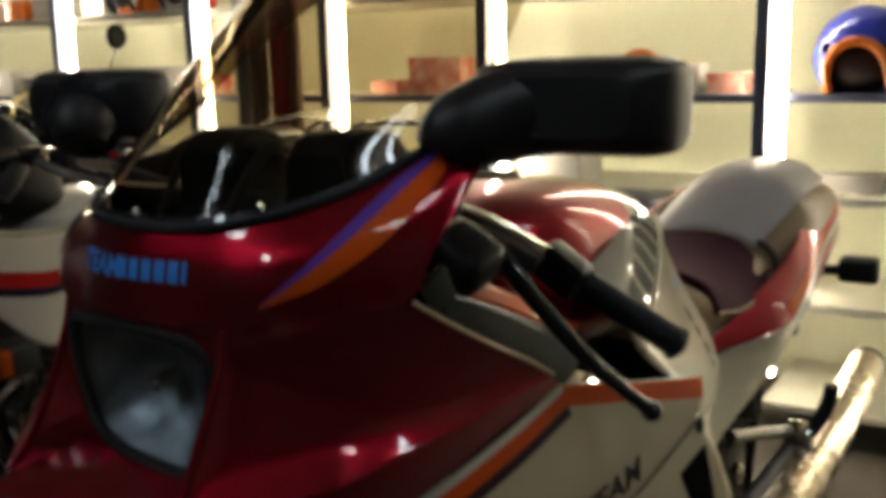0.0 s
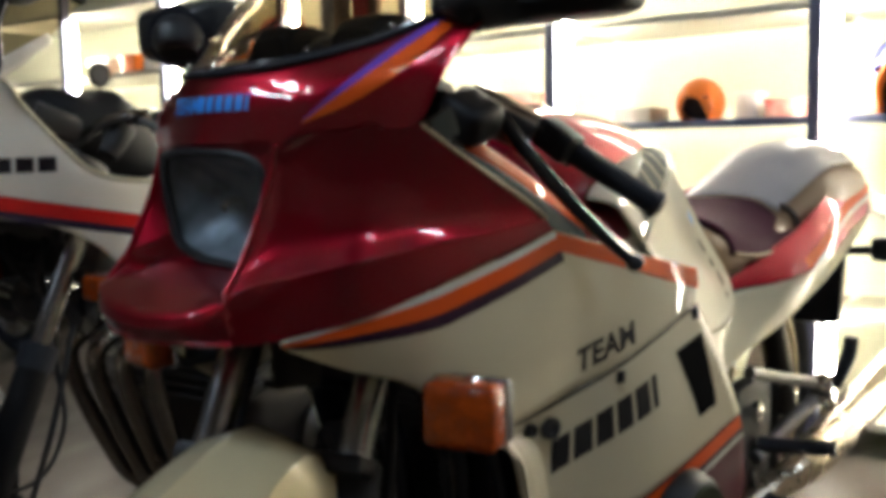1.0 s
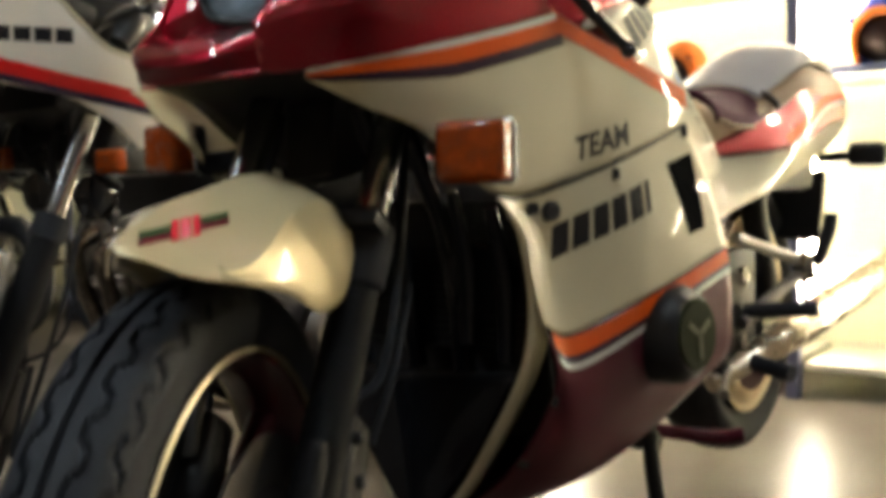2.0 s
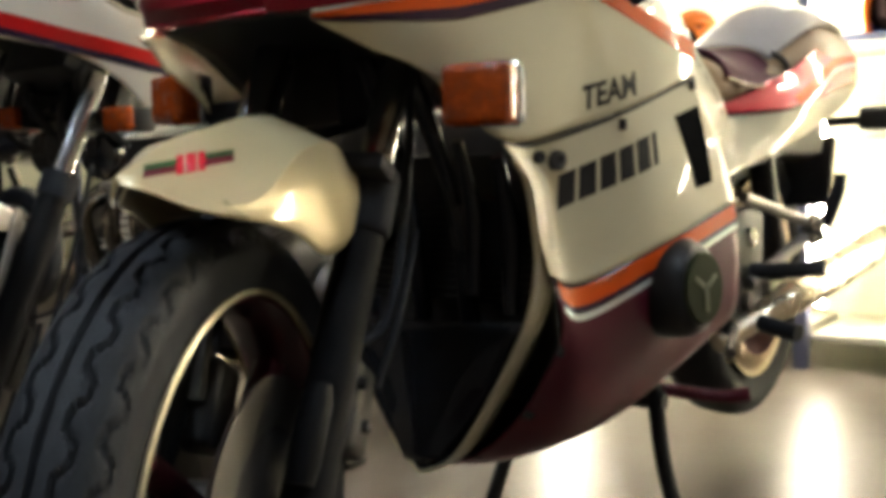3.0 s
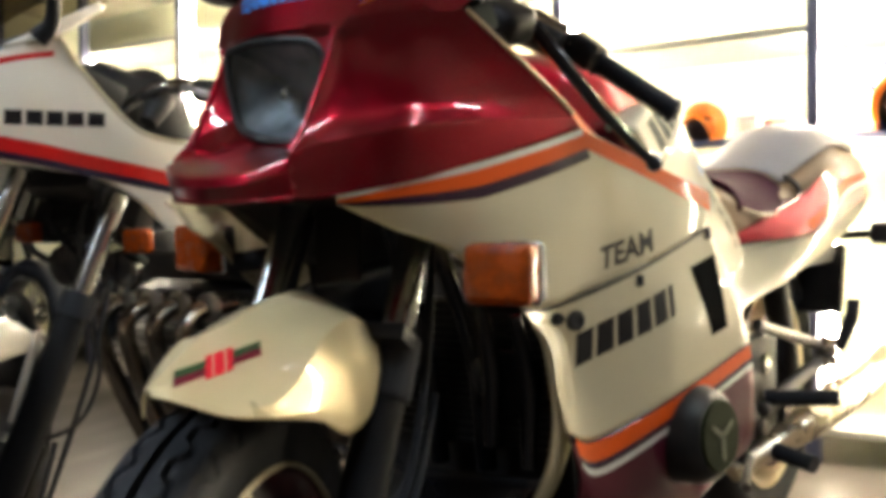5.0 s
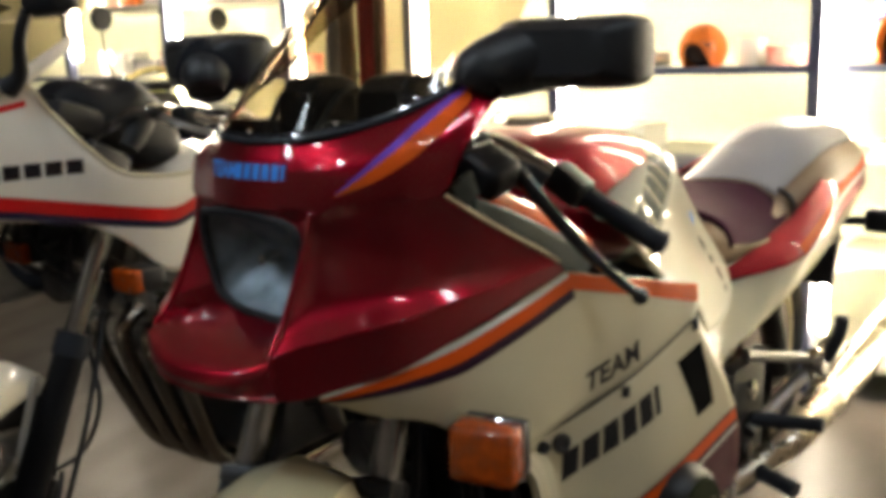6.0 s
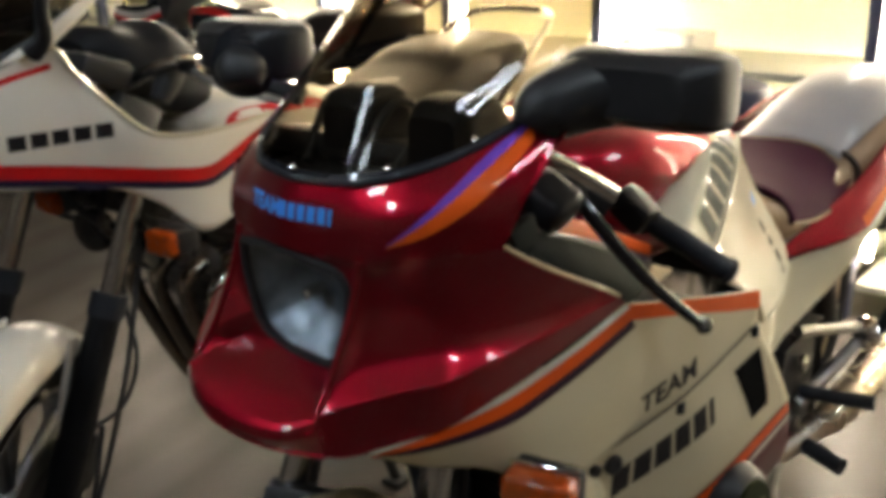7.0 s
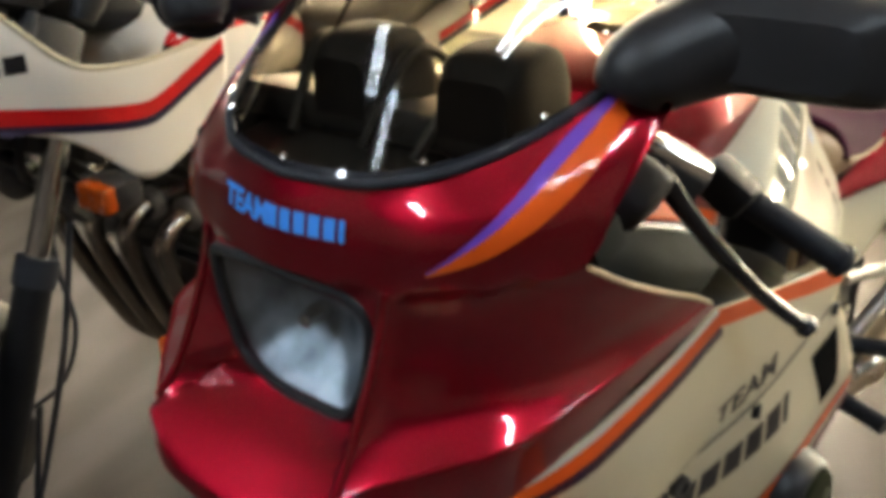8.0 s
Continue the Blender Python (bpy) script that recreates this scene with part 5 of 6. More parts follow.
def plain_bike(r, m, tank_mat, tank_trim, seat_mat, tail_mat, fender_mat, pipes, spoke_mat=ALLOY, reach=0.0, rest=0.0, steer=0.0, lean=0.0):
    """Running gear, engine, tank and seat of a parked motorcycle; its front axle stands over the origin of m, nose along x."""
    def at(x, y, z):
        return m @ Vector((x, y, z))
    pivot, axis = Vector((-0.225, 0, 0.815)), Vector((-0.415, 0, 0.91)).normalized()
    mf = m @ Matrix.Translation((0, lean, 0)) @ Matrix.Translation(pivot) @ Matrix.Rotation(radians(steer), 4, axis) @ Matrix.Translation(-pivot)

    def fat(x, y, z):
        return mf @ Vector((x, y, z))
    front, rear = mf @ Matrix.Translation((reach, 0, 0.305)), m @ Matrix.Translation((-1.46, 0, 0.305))
    wheel("front_wheel", r, front, 0.300, 0.095, 0.222, spoke_mat, 5, (1, -1), 0.14, "front wheel with alloy spokes")
    wheel("rear_wheel", r, rear, 0.305, 0.120, 0.212, spoke_mat, 5, (1,), 0.14, "rear wheel with alloy spokes")
    for s in (1, -1):
        leg = part("fork_leg", tube([fat(0.02 + reach - 0.395 * d, s * 0.095, 0.29 + 0.866 * d) for d in (-0.02, 0.1, 0.25, 0.44)], [0.026, 0.029, 0.029, 0.027], 14, 10), FORK_BLACK, r, "black fork leg")
        part("stanchion", tube([fat(0.02 + reach - 0.395 * d, s * 0.095, 0.29 + 0.866 * d) for d in (0.44, 0.54, 0.66)], 0.019, 14, 4), DULL_CHROME, leg, "chrome fork tube")
        part("dust_cap", tube([fat(0.02 + reach - 0.395 * d, s * 0.095, 0.29 + 0.866 * d) for d in (0.41, 0.455)], 0.032, 14, 2), RUBBER, leg)
        part("caliper", box((0.06, 0.04, 0.11), mf @ pose(reach - 0.10, s * 0.092, 0.36, 0, -30, 0), 0.01, 2), ENGINE, leg, "brake caliper")
        part("brake_hose", tube([fat(-0.09, s * 0.11, 0.42), fat(-0.02, s * 0.135, 0.28), fat(-0.10, s * 0.14, 0.52), fat(-0.20, s * 0.11, 0.70)], 0.005, 8), RUBBER, leg)
        bar = part("handlebar", tube([at(-0.30, s * 0.06, 0.99), at(-0.33, s * 0.16, 1.035), at(-0.37, s * 0.25, 1.03), at(-0.44, s * 0.37, 0.985)], 0.011, 10), CHROME, r, "handlebar with a black grip")
        part("grip", tube([at(-0.39, s * 0.27, 1.02), at(-0.445, s * 0.375, 0.982)], 0.017, 12, 2), RUBBER, bar)
        part("switch_block", box((0.045, 0.05, 0.04), Matrix.Translation(at(-0.375, s * 0.245, 1.028)), 0.008, 2), BLACK, bar)
        part("lever", tube([at(-0.33, s * 0.235, 1.03), at(-0.335, s * 0.30, 1.012), at(-0.385, s * 0.385, 0.985)], 0.007, 8, 10), ALLOY, bar)
        part("lever_clamp", box((0.03, 0.06, 0.028), Matrix.Translation(at(-0.345, s * 0.215, 1.036)), 0.006, 2), CHROME, bar)
        part("shock", tube([at(-1.36, s * 0.13, 0.36), at(-1.15, s * 0.14, 0.70)], 0.028, 12, 3), CHROME, r, "chrome shock absorber")
        part("swing_arm", box((0.55, 0.03, 0.05), m @ Matrix.Translation((-1.20, s * 0.10, 0.32)), 0.008, 2), ALLOY, r)
        part("silencer", tube([at(-0.62, s * 0.13, 0.20), at(-0.85, s * 0.19, 0.26), at(-1.10, s * 0.20, 0.30), at(-1.62, s * 0.21, 0.40)], [0.025, 0.040, 0.048, 0.046], 18, 16), CHROME, r, "chrome silencer")
        part("side_cover", box((0.28, 0.03, 0.20), m @ Matrix.Translation((-0.87, s * 0.155, 0.65)), 0.012, 2), BLACK_GLOSS, r, "black side cover")
    crank = part("engine", box((0.40, 0.46, 0.24), m @ Matrix.Translation((-0.60 - rest, 0, 0.40)), 0.05, 3), ENGINE, r, "black engine with cooling fins")
    for k in range(9):
        part("fin", box((0.24 - 0.004 * k, 0.52, 0.007), m @ pose(-0.47 - rest - 0.008 * k, 0, 0.525 + 0.017 * k, 0, 18, 0), 0.002, 1), ENGINE, crank)
    part("cylinder_head", box((0.20, 0.56, 0.09), m @ pose(-0.53 - rest, 0, 0.725, 0, 18, 0), 0.02, 2), ENGINE, crank, "black cylinder head")
    for s in (1, -1):
        part("engine_cover", lathe([(0, -0.02), (0.085, -0.02), (0.09, 0.0), (0.07, 0.022), (0, 0.026)], m @ aim((-0.62 - rest, s * 0.25, 0.38), (0, s, 0)), 24), STEEL, crank, "dull engine cover")
    for k in range(pipes):
        yy = -0.15 + 0.28 * k / max(1, pipes - 1)
        path = [(-0.39, 1.0, 0.615), (-0.32, 1.0, 0.612), (-0.275, 1.0, 0.592), (-0.262, 1.0, 0.555), (-0.285, 0.95, 0.47), (-0.325, 0.85, 0.37), (-0.365, 0.78, 0.295), (-0.43, 0.72, 0.250), (-0.55, 0.66, 0.235), (-0.75, 0.6, 0.20)]
        pipe = part("header_pipe", tube([at(x - rest, yy * f, z) for x, f, z in path], 0.0185, 14, 44), HEADER, r, "chrome exhaust header pipe")
        part("collar", lathe([(0.020, -0.010), (0.030, -0.008), (0.031, 0.006), (0.024, 0.012), (0.020, 0.012)], aim(at(-0.325 - rest, yy, 0.612), m.to_3x3() @ Vector((1, 0, -0.1))), 16), ALLOY, pipe, "finned collar at the port")
    tk = ellipsoid_sections([(-0.43, 0, 0.06, 0.85, 0.90), (-0.47, 0, 0.115, 0.80, 0.932), (-0.57, 0, 0.145, 0.77, 0.952), (-0.69, 0, 0.142, 0.76, 0.948), (-0.80, 0, 0.11, 0.76, 0.92), (-0.86, 0, 0.07, 0.77, 0.86)], 32, 3.0, 40)
    bmesh.ops.transform(tk, matrix=m, verts=tk.verts)
    tree = BVHTree.FromBMesh(tk)
    tank = part("fuel_tank", tk, tank_mat, r, "fuel tank", angle=60)
    for s in (1, -1):
        line = spline([(-0.455, 0, 0.83), (-0.49, 0, 0.912), (-0.59, 0, 0.925), (-0.71, 0, 0.915), (-0.82, 0, 0.86)], 30)
        low = [p - Vector((0, 0, 0.022)) if i > 5 else p - Vector((0.026, 0, 0.0)) for i, p in enumerate(line)]
        rows = []
        for p in (line, low):
            row = []
            for q in p:
                w = m @ Vector((q.x, s * 0.4, q.z))
                d = m.to_3x3() @ Vector((0, -s, 0))
                hit = tree.ray_cast(w, d)
                row.append((hit[0] if hit[0] is not None else w + d * 0.3) - d * 0.002)
            rows.append(row)
        bm = bmesh.new()
        add_grid(bm, rows)
        part("tank_stripe", bm, tank_trim, tank)
    bm = ellipsoid_sections([(-0.78, 0, 0.08, 0.78, 0.86), (-0.86, 0, 0.13, 0.77, 0.885), (-1.00, 0, 0.155, 0.77, 0.885), (-1.12, 0, 0.155, 0.78, 0.915), (-1.22, 0, 0.15, 0.80, 0.955), (-1.42, 0, 0.14, 0.82, 0.965), (-1.52, 0, 0.11, 0.84, 0.955), (-1.56, 0, 0.07, 0.86, 0.935)], 28, 3.2, 50)
    bmesh.ops.transform(bm, matrix=m, verts=bm.verts)
    part("seat", bm, seat_mat, r, "dark vinyl dual seat", angle=60)
    bm = ellipsoid_sections([(-1.05, 0, 0.15, 0.70, 0.78), (-1.30, 0, 0.15, 0.72, 0.82), (-1.55, 0, 0.13, 0.76, 0.87), (-1.72, 0, 0.09, 0.80, 0.88)], 24, 3.0, 20)
    bmesh.ops.transform(bm, matrix=m, verts=bm.verts)
    tail_cowl = part("tail_cowl", bm, tail_mat, r, "tail cowl", angle=60)
    part("grab_rail", tube([at(-1.30, 0.165, 0.80), at(-1.42, 0.17, 0.90), at(-1.60, 0.13, 0.99), at(-1.66, 0, 1.0), at(-1.60, -0.13, 0.99), at(-1.42, -0.17, 0.90), at(-1.30, -0.165, 0.80)], 0.010, 10, 40), CHROME, r, "chrome grab rail")
    rows = []
    for (fx, fz, hw, drop) in ((0.20, 0.245, 0.05, 0.02), (0.13, 0.305, 0.058, 0.035), (0.04, 0.332, 0.060, 0.045), (-0.06, 0.328, 0.060, 0.045), (-0.15, 0.290, 0.058, 0.040), (-0.24, 0.215, 0.055, 0.030)):
        rows.append([fat(fx + reach, -hw, 0.305 + fz - drop), fat(fx + reach, -hw * 0.8, 0.305 + fz - 0.008), fat(fx + reach, 0, 0.305 + fz + 0.005), fat(fx + reach, hw * 0.8, 0.305 + fz - 0.008), fat(fx + reach, hw, 0.305 + fz - drop)])
    bm = bmesh.new()
    add_grid(bm, sheet(rows, 16, 30))
    mud = part("front_mudguard", bm, fender_mat, r, "front mudguard", angle=60, thick=0.003)
    for s in (1, -1):
        part("mudguard_stay", box((0.022, 0.008, 0.16), mf @ pose(reach - 0.075, s * 0.062, 0.545, 0, -12, 0), 0.003), fender_mat, mud)
    part("dash", box((0.10, 0.24, 0.05), m @ pose(-0.245, 0, 1.03, 0, -20, 0), 0.015, 2), BLACK, r, "black instrument cluster")
    part("wiring", tube([at(-0.27, 0.10, 0.99), at(-0.23, 0.13, 0.93), at(-0.30, 0.14, 0.87), at(-0.36, 0.10, 0.83)], 0.012, 8), RUBBER, r)
    part("steering_head", box((0.09, 0.22, 0.16), m @ pose(-0.28, 0, 0.90, 0, -28, 0), 0.02, 2), ENGINE, r)
    part("airbox", box((0.36, 0.28, 0.18), m @ Matrix.Translation((-0.84, 0, 0.68)), 0.03, 2), BLACK, r, "black airbox")
    part("side_stand", tube([at(-0.72, 0.16, 0.27), at(-0.78, 0.24, 0.012)], 0.012, 10, 2), BLACK, r, "side stand")
    part("side_stand_foot", box((0.06, 0.05, 0.012), m @ Matrix.Translation((-0.78, 0.245, 0.007)), 0.003), BLACK, r)


HY = -0.915
white_bike = root("motorcycle", -0.6, HY, 0, "white half-faired motorcycle with red and navy stripes", "motorcycle")
H = Matrix.Translation((0.055, HY + 0.012, 0))
plain_bike(white_bike, H, WHITE, RED, BROWN_VINYL, WHITE, WHITE, 4, ALLOY, 0.044, 0.14, 36.0, 0.036)
HF = [[(0.210, -0.860, 1.000), (0.100, -0.772, 1.040), (0.020, -0.735, 1.070), (-0.050, -0.716, 1.093), (-0.075, -0.700, 1.055), (-0.125, -0.678, 0.990), (-0.176, -0.661, 0.943), (-0.260, -0.655, 0.928), (-0.350, -0.655, 0.930), (-0.430, -0.656, 0.936)],
      [(0.215, -0.855, 0.950), (0.105, -0.762, 0.965), (0.022, -0.725, 0.980), (-0.050, -0.703, 0.985), (-0.085, -0.690, 0.970), (-0.130, -0.674, 0.935), (-0.180, -0.662, 0.910), (-0.262, -0.655, 0.895), (-0.352, -0.652, 0.900), (-0.432, -0.654, 0.912)],
      [(0.210, -0.858, 0.905), (0.100, -0.770, 0.893), (0.020, -0.732, 0.882), (-0.050, -0.712, 0.872), (-0.090, -0.702, 0.866), (-0.140, -0.690, 0.848), (-0.190, -0.678, 0.815), (-0.262, -0.668, 0.752), (-0.340, -0.664, 0.772), (-0.430, -0.662, 0.830)]]
hf = sheet(HF, 70, 24)
def other_half(grid):
    return [[Vector((p.x, 2 * HY - p.y, p.z)) for p in row] for row in grid]
for g in (hf, other_half(hf)):
    bm = bmesh.new()
    add_grid(bm, g)
    part("fairing_side", bm, WHITE, white_bike, "white fairing side with red and navy stripes", angle=60, thick=0.003)
hf_tree = tree_of(hf)
for name, mat, lift0, lift1 in (("red_stripe", RED, 0.0, 0.024), ("navy_stripe", NAVY, -0.013, 0.0)):
    base = [(0.205, 0.912), (0.100, 0.910), (0.000, 0.896), (-0.100, 0.876), (-0.200, 0.856), (-0.265, 0.846), (-0.300, 0.852), (-0.360, 0.878), (-0.425, 0.905)]
    line = spline([(x, 0, z) for x, z in base], 60)
    rows = []
    for k in range(4):
        row = []
        for q in line:
            w = Vector((q.x, -0.4, q.z + lift0 + (lift1 - lift0) * k / 3))
            hit = hf_tree.ray_cast(w, Vector((0, -1, 0)))
            row.append((hit[0] if hit[0] is not None else Vector((w.x, -0.70, w.z))) + Vector((0, 0.0025, 0)))
        rows.append(row)
    bm = bmesh.new()
    add_grid(bm, rows)
    part(name, bm, mat, white_bike)
rows = []
for k in range(3):
    row = []
    for q in spline([(0.205, 0, 0.985), (0.10, 0, 1.018), (0.02, 0, 1.047), (-0.045, 0, 1.062)], 24):
        hit = hf_tree.ray_cast(Vector((q.x, -0.4, q.z + 0.005 * k)), Vector((0, -1, 0)))
        row.append((hit[0] if hit[0] is not None else Vector((q.x, -0.74, q.z))) + Vector((0, 0.002, 0)))
    rows.append(row)
bm = bmesh.new()
add_grid(bm, rows)
part("thin_red_line", bm, RED, white_bike)
part("lettering", lay(bars([(0.0, 0.026), (0.031, 0.057), (0.062, 0.088), (0.093, 0.119), (0.124, 0.150)], 0.024), (0.035, -0.4, 0.945), (-1, 0, 0.02), (0, 0, 1), hf_tree, (0, -1, 0), 0.002), INK, white_bike, "black brand lettering as plain bars")
part("fairing_edge", tube([p + Vector((0, 0.001, 0)) for p in hf[0][18:]], 0.004, 8, 0), CREAM, white_bike)
# nose of its fairing, lamp, pillars and screen
bm = bmesh.new()
add_grid(bm, sheet([[(0.100, -0.772, 1.040), (0.215, -0.860, 1.000), (0.235, HY, 0.995), (0.215, 2 * HY + 0.860, 1.000), (0.100, 2 * HY + 0.772, 1.040)],
                    [(0.105, -0.762, 0.965), (0.230, -0.855, 0.950), (0.255, HY, 0.950), (0.230, 2 * HY + 0.855, 0.950), (0.105, 2 * HY + 0.762, 0.965)],
                    [(0.100, -0.770, 0.893), (0.212, -0.858, 0.890), (0.232, HY, 0.890), (0.212, 2 * HY + 0.858, 0.890), (0.100, 2 * HY + 0.770, 0.893)]], 30, 10))
part("fairing_nose", bm, WHITE, white_bike, "white fairing nose", thick=0.004)
for s in (1, -1):
    def hy(y):
        return HY + s * (y - HY)
    bm = bmesh.new()
    add_grid(bm, sheet([[(0.030, hy(-0.735), 1.072), (-0.060, hy(-0.725), 1.125), (-0.145, hy(-0.730), 1.172)], [(-0.045, hy(-0.714), 1.092), (-0.090, hy(-0.716), 1.118), (-0.150, hy(-0.728), 1.158)]], 14, 4))
    part("screen_pillar", bm, WHITE, white_bike, "white screen pillar", thick=0.008)
    stalk = part("mirror_stalk", tube([(-0.02, hy(-0.715), 1.090), (-0.03, hy(-0.69), 1.115), (-0.02, hy(-0.665), 1.165), (-0.03, hy(-0.65), 1.21)], [0.018, 0.013, 0.010, 0.010], 12, 14), BLACK, white_bike, "black mirror stalk")
    part("mirror", box((0.05, 0.15, 0.09), pose(-0.04, hy(-0.605), 1.245, 0, 0, -s * 15), 0.02, 3), BLACK, stalk, "black mirror housing")
    ix, iy, iz = (-0.175, -0.672, 0.752) if s > 0 else (-0.172, -1.020, 0.768)
    ind = part("indicator", box((0.05, 0.070, 0.045), Matrix.Translation((ix - 0.030, iy, iz)), 0.010, 2), BLACK, white_bike, "amber indicator")
    part("lens", box((0.026, 0.067, 0.043), Matrix.Translation((ix, iy, iz)), 0.010, 3), AMBER, ind, "amber lens")
    part("stalk", tube([(ix - 0.030, iy - s * 0.02, iz), (ix - 0.035, iy - s * 0.10, iz + 0.018)], 0.010, 10, 2), BLACK, ind)
bm = bmesh.new()
add_grid(bm, [[p + Vector((0, 0.014, 0)) for p in row[4:]] for row in other_half(hf)])
part("fairing_liner", bm, BLACK, white_bike, "black inner liner of the fairing", thick=0.003)
for hx, hyy, hz in ((-0.235, -0.985, 0.700), (-0.250, -0.835, 0.690)):
    part("horn", lathe([(0, -0.02), (0.040, -0.02), (0.046, 0.0), (0.042, 0.012), (0.018, 0.018), (0, 0.018)], aim((hx, hyy, hz), (1, 0.2, -0.1)), 24), BLACK_GLOSS, white_bike, "black disc horn")
for k, (yy, zz) in enumerate(((-0.80, 0.86), (-0.86, 0.83), (-0.97, 0.85), (-1.04, 0.84))):
    part("wiring", tube([(-0.20, yy, zz), (-0.17, yy + 0.02, zz - 0.05), (-0.21, yy + 0.03 * (-1) ** k, zz - 0.11), (-0.28, yy, zz - 0.15)], 0.008, 8), RUBBER, white_bike)
part("reflector", box((0.020, 0.050, 0.040), Matrix.Translation((-0.270, -1.100, 0.815)), 0.008, 2), AMBER, white_bike, "amber reflector under the fairing")
bm = bmesh.new()
add_grid(bm, sheet([[(0.10, HY + 0.13, 1.025), (0.16, HY, 1.015), (0.10, HY - 0.13, 1.025)], [(-0.06, HY + 0.19, 1.030), (-0.02, HY, 1.035), (-0.06, HY - 0.19, 1.030)], [(-0.15, HY + 0.20, 0.95), (-0.14, HY, 0.99), (-0.15, HY - 0.20, 0.95)], [(-0.27, HY + 0.21, 0.87), (-0.27, HY, 0.92), (-0.27, HY - 0.21, 0.87)]], 16, 16))
part("inner_cowl", bm, BLACK, white_bike, "black inner cowl behind the screen", thick=0.004)
for k, (cx, cy, cz, r) in enumerate(((-0.20, -0.85, 1.035, 0.045), (-0.20, -0.96, 1.035, 0.045), (-0.30, -0.76, 1.02, 0.022))):
    part("gauge", lathe([(r * 0.8, -0.06), (r, -0.03), (r, 0.0), (r * 0.9, 0.006), (0, 0.004)], aim((cx, cy, cz), (-0.6, 0, 0.8)), 24), BLACK, white_bike, "black round gauge")
part("instrument_housing", ellipsoid_sections([(-0.20, HY, 0.05, 0.99, 1.075), (-0.24, HY, 0.085, 0.96, 1.098), (-0.30, HY, 0.10, 0.94, 1.085), (-0.36, HY, 0.10, 0.92, 1.095), (-0.43, HY, 0.075, 0.91, 1.04), (-0.47, HY, 0.04, 0.92, 0.99)], 28, 3.0, 24), PADDED, white_bike, "black instrument housing and cables")
part("fork_shroud", box((0.05, 0.30, 0.10), pose(-0.255, -0.93, 0.795, 0, -24, 8), 0.015, 2), BLACK, white_bike, "black fork shroud")
part("speedometer_cable", tube([(-0.170, -0.800, 0.680), (-0.162, -0.790, 0.600), (-0.166, -0.785, 0.506), (-0.122, -0.785, 0.427), (-0.040, -0.795, 0.403), (0.030, -0.800, 0.380)], 0.004, 8), RUBBER, white_bike, "black cable in a hanging loop")
HS = [[(-0.150, HY + 0.185, 1.165), (0.020, HY + 0.170, 1.080), (0.150, HY + 0.100, 1.035), (0.195, HY, 1.020), (0.150, HY - 0.100, 1.035), (0.020, HY - 0.170, 1.080), (-0.150, HY - 0.185, 1.165)],
      [(-0.190, HY + 0.170, 1.200), (-0.060, HY + 0.150, 1.170), (0.050, HY + 0.090, 1.150), (0.085, HY, 1.145), (0.050, HY - 0.090, 1.150), (-0.060, HY - 0.150, 1.170), (-0.190, HY - 0.170, 1.200)],
      [(-0.240, HY + 0.150, 1.235), (-0.150, HY + 0.130, 1.258), (-0.070, HY + 0.080, 1.270), (-0.045, HY, 1.275), (-0.070, HY - 0.080, 1.270), (-0.150, HY - 0.130, 1.258), (-0.240, HY - 0.150, 1.235)]]
hs = sheet(HS, 36, 14)
bm = bmesh.new()
add_grid(bm, hs)
hscreen = part("windscreen", bm, SCREEN, white_bike, "smoke-tinted windscreen with a black edge")
hscreen.visible_shadow = False
part("screen_seal", tube(hs[-1], 0.004, 6, 0), BLACK, hscreen)
part("screen_seal", tube(hs[0], 0.005, 6, 0), BLACK, hscreen)
part("tail_stripe", box((0.42, 0.004, 0.018), H @ pose(-1.40, 0.151, 0.79, 0, 9, 0), 0), RED, white_bike)
part("tail_stripe", box((0.42, 0.004, 0.012), H @ pose(-1.40, 0.151, 0.772, 0, 9, 0), 0), NAVY, white_bike)

# ---- a third motorcycle, parked along the shelves behind ----
third = root("motorcycle", -1.87, -2.30, 0, "black and red motorcycle with a yellow-edged screen", "motorcycle")
T = Matrix.Translation((-1.87, -3.10, 0)) @ Matrix.Rotation(radians(-90), 4, "Z")
plain_bike(third, T, BLACK_GLOSS, RED, BROWN_VINYL, BLACK_GLOSS, BLACK, 4)
TS = [[(-0.20, 0.22, 0.93), (-0.08, 0.16, 0.92), (-0.03, 0.0, 0.92), (-0.08, -0.16, 0.92), (-0.20, -0.22, 0.93)],
      [(-0.25, 0.22, 1.02), (-0.16, 0.16, 1.03), (-0.13, 0.0, 1.04), (-0.16, -0.16, 1.03), (-0.25, -0.22, 1.02)],
      [(-0.36, 0.20, 1.00), (-0.32, 0.14, 1.06), (-0.30, 0.0, 1.09), (-0.32, -0.14, 1.06), (-0.36, -0.20, 1.00)]]
ts = sheet([[T @ Vector(p) for p in row] for row in TS], 24, 10)
bm = bmesh.new()
add_grid(bm, ts)
tscreen = part("windscreen", bm, OLIVE_SCREEN, third, "olive-tinted windscreen")
tscreen.visible_shadow = False
part("screen_edge", tube(ts[-1], 0.009, 8, 0), material("yellow_edge", (0.55, 0.42, 0.12), 0.4), tscreen, "yellow edge of the screen")
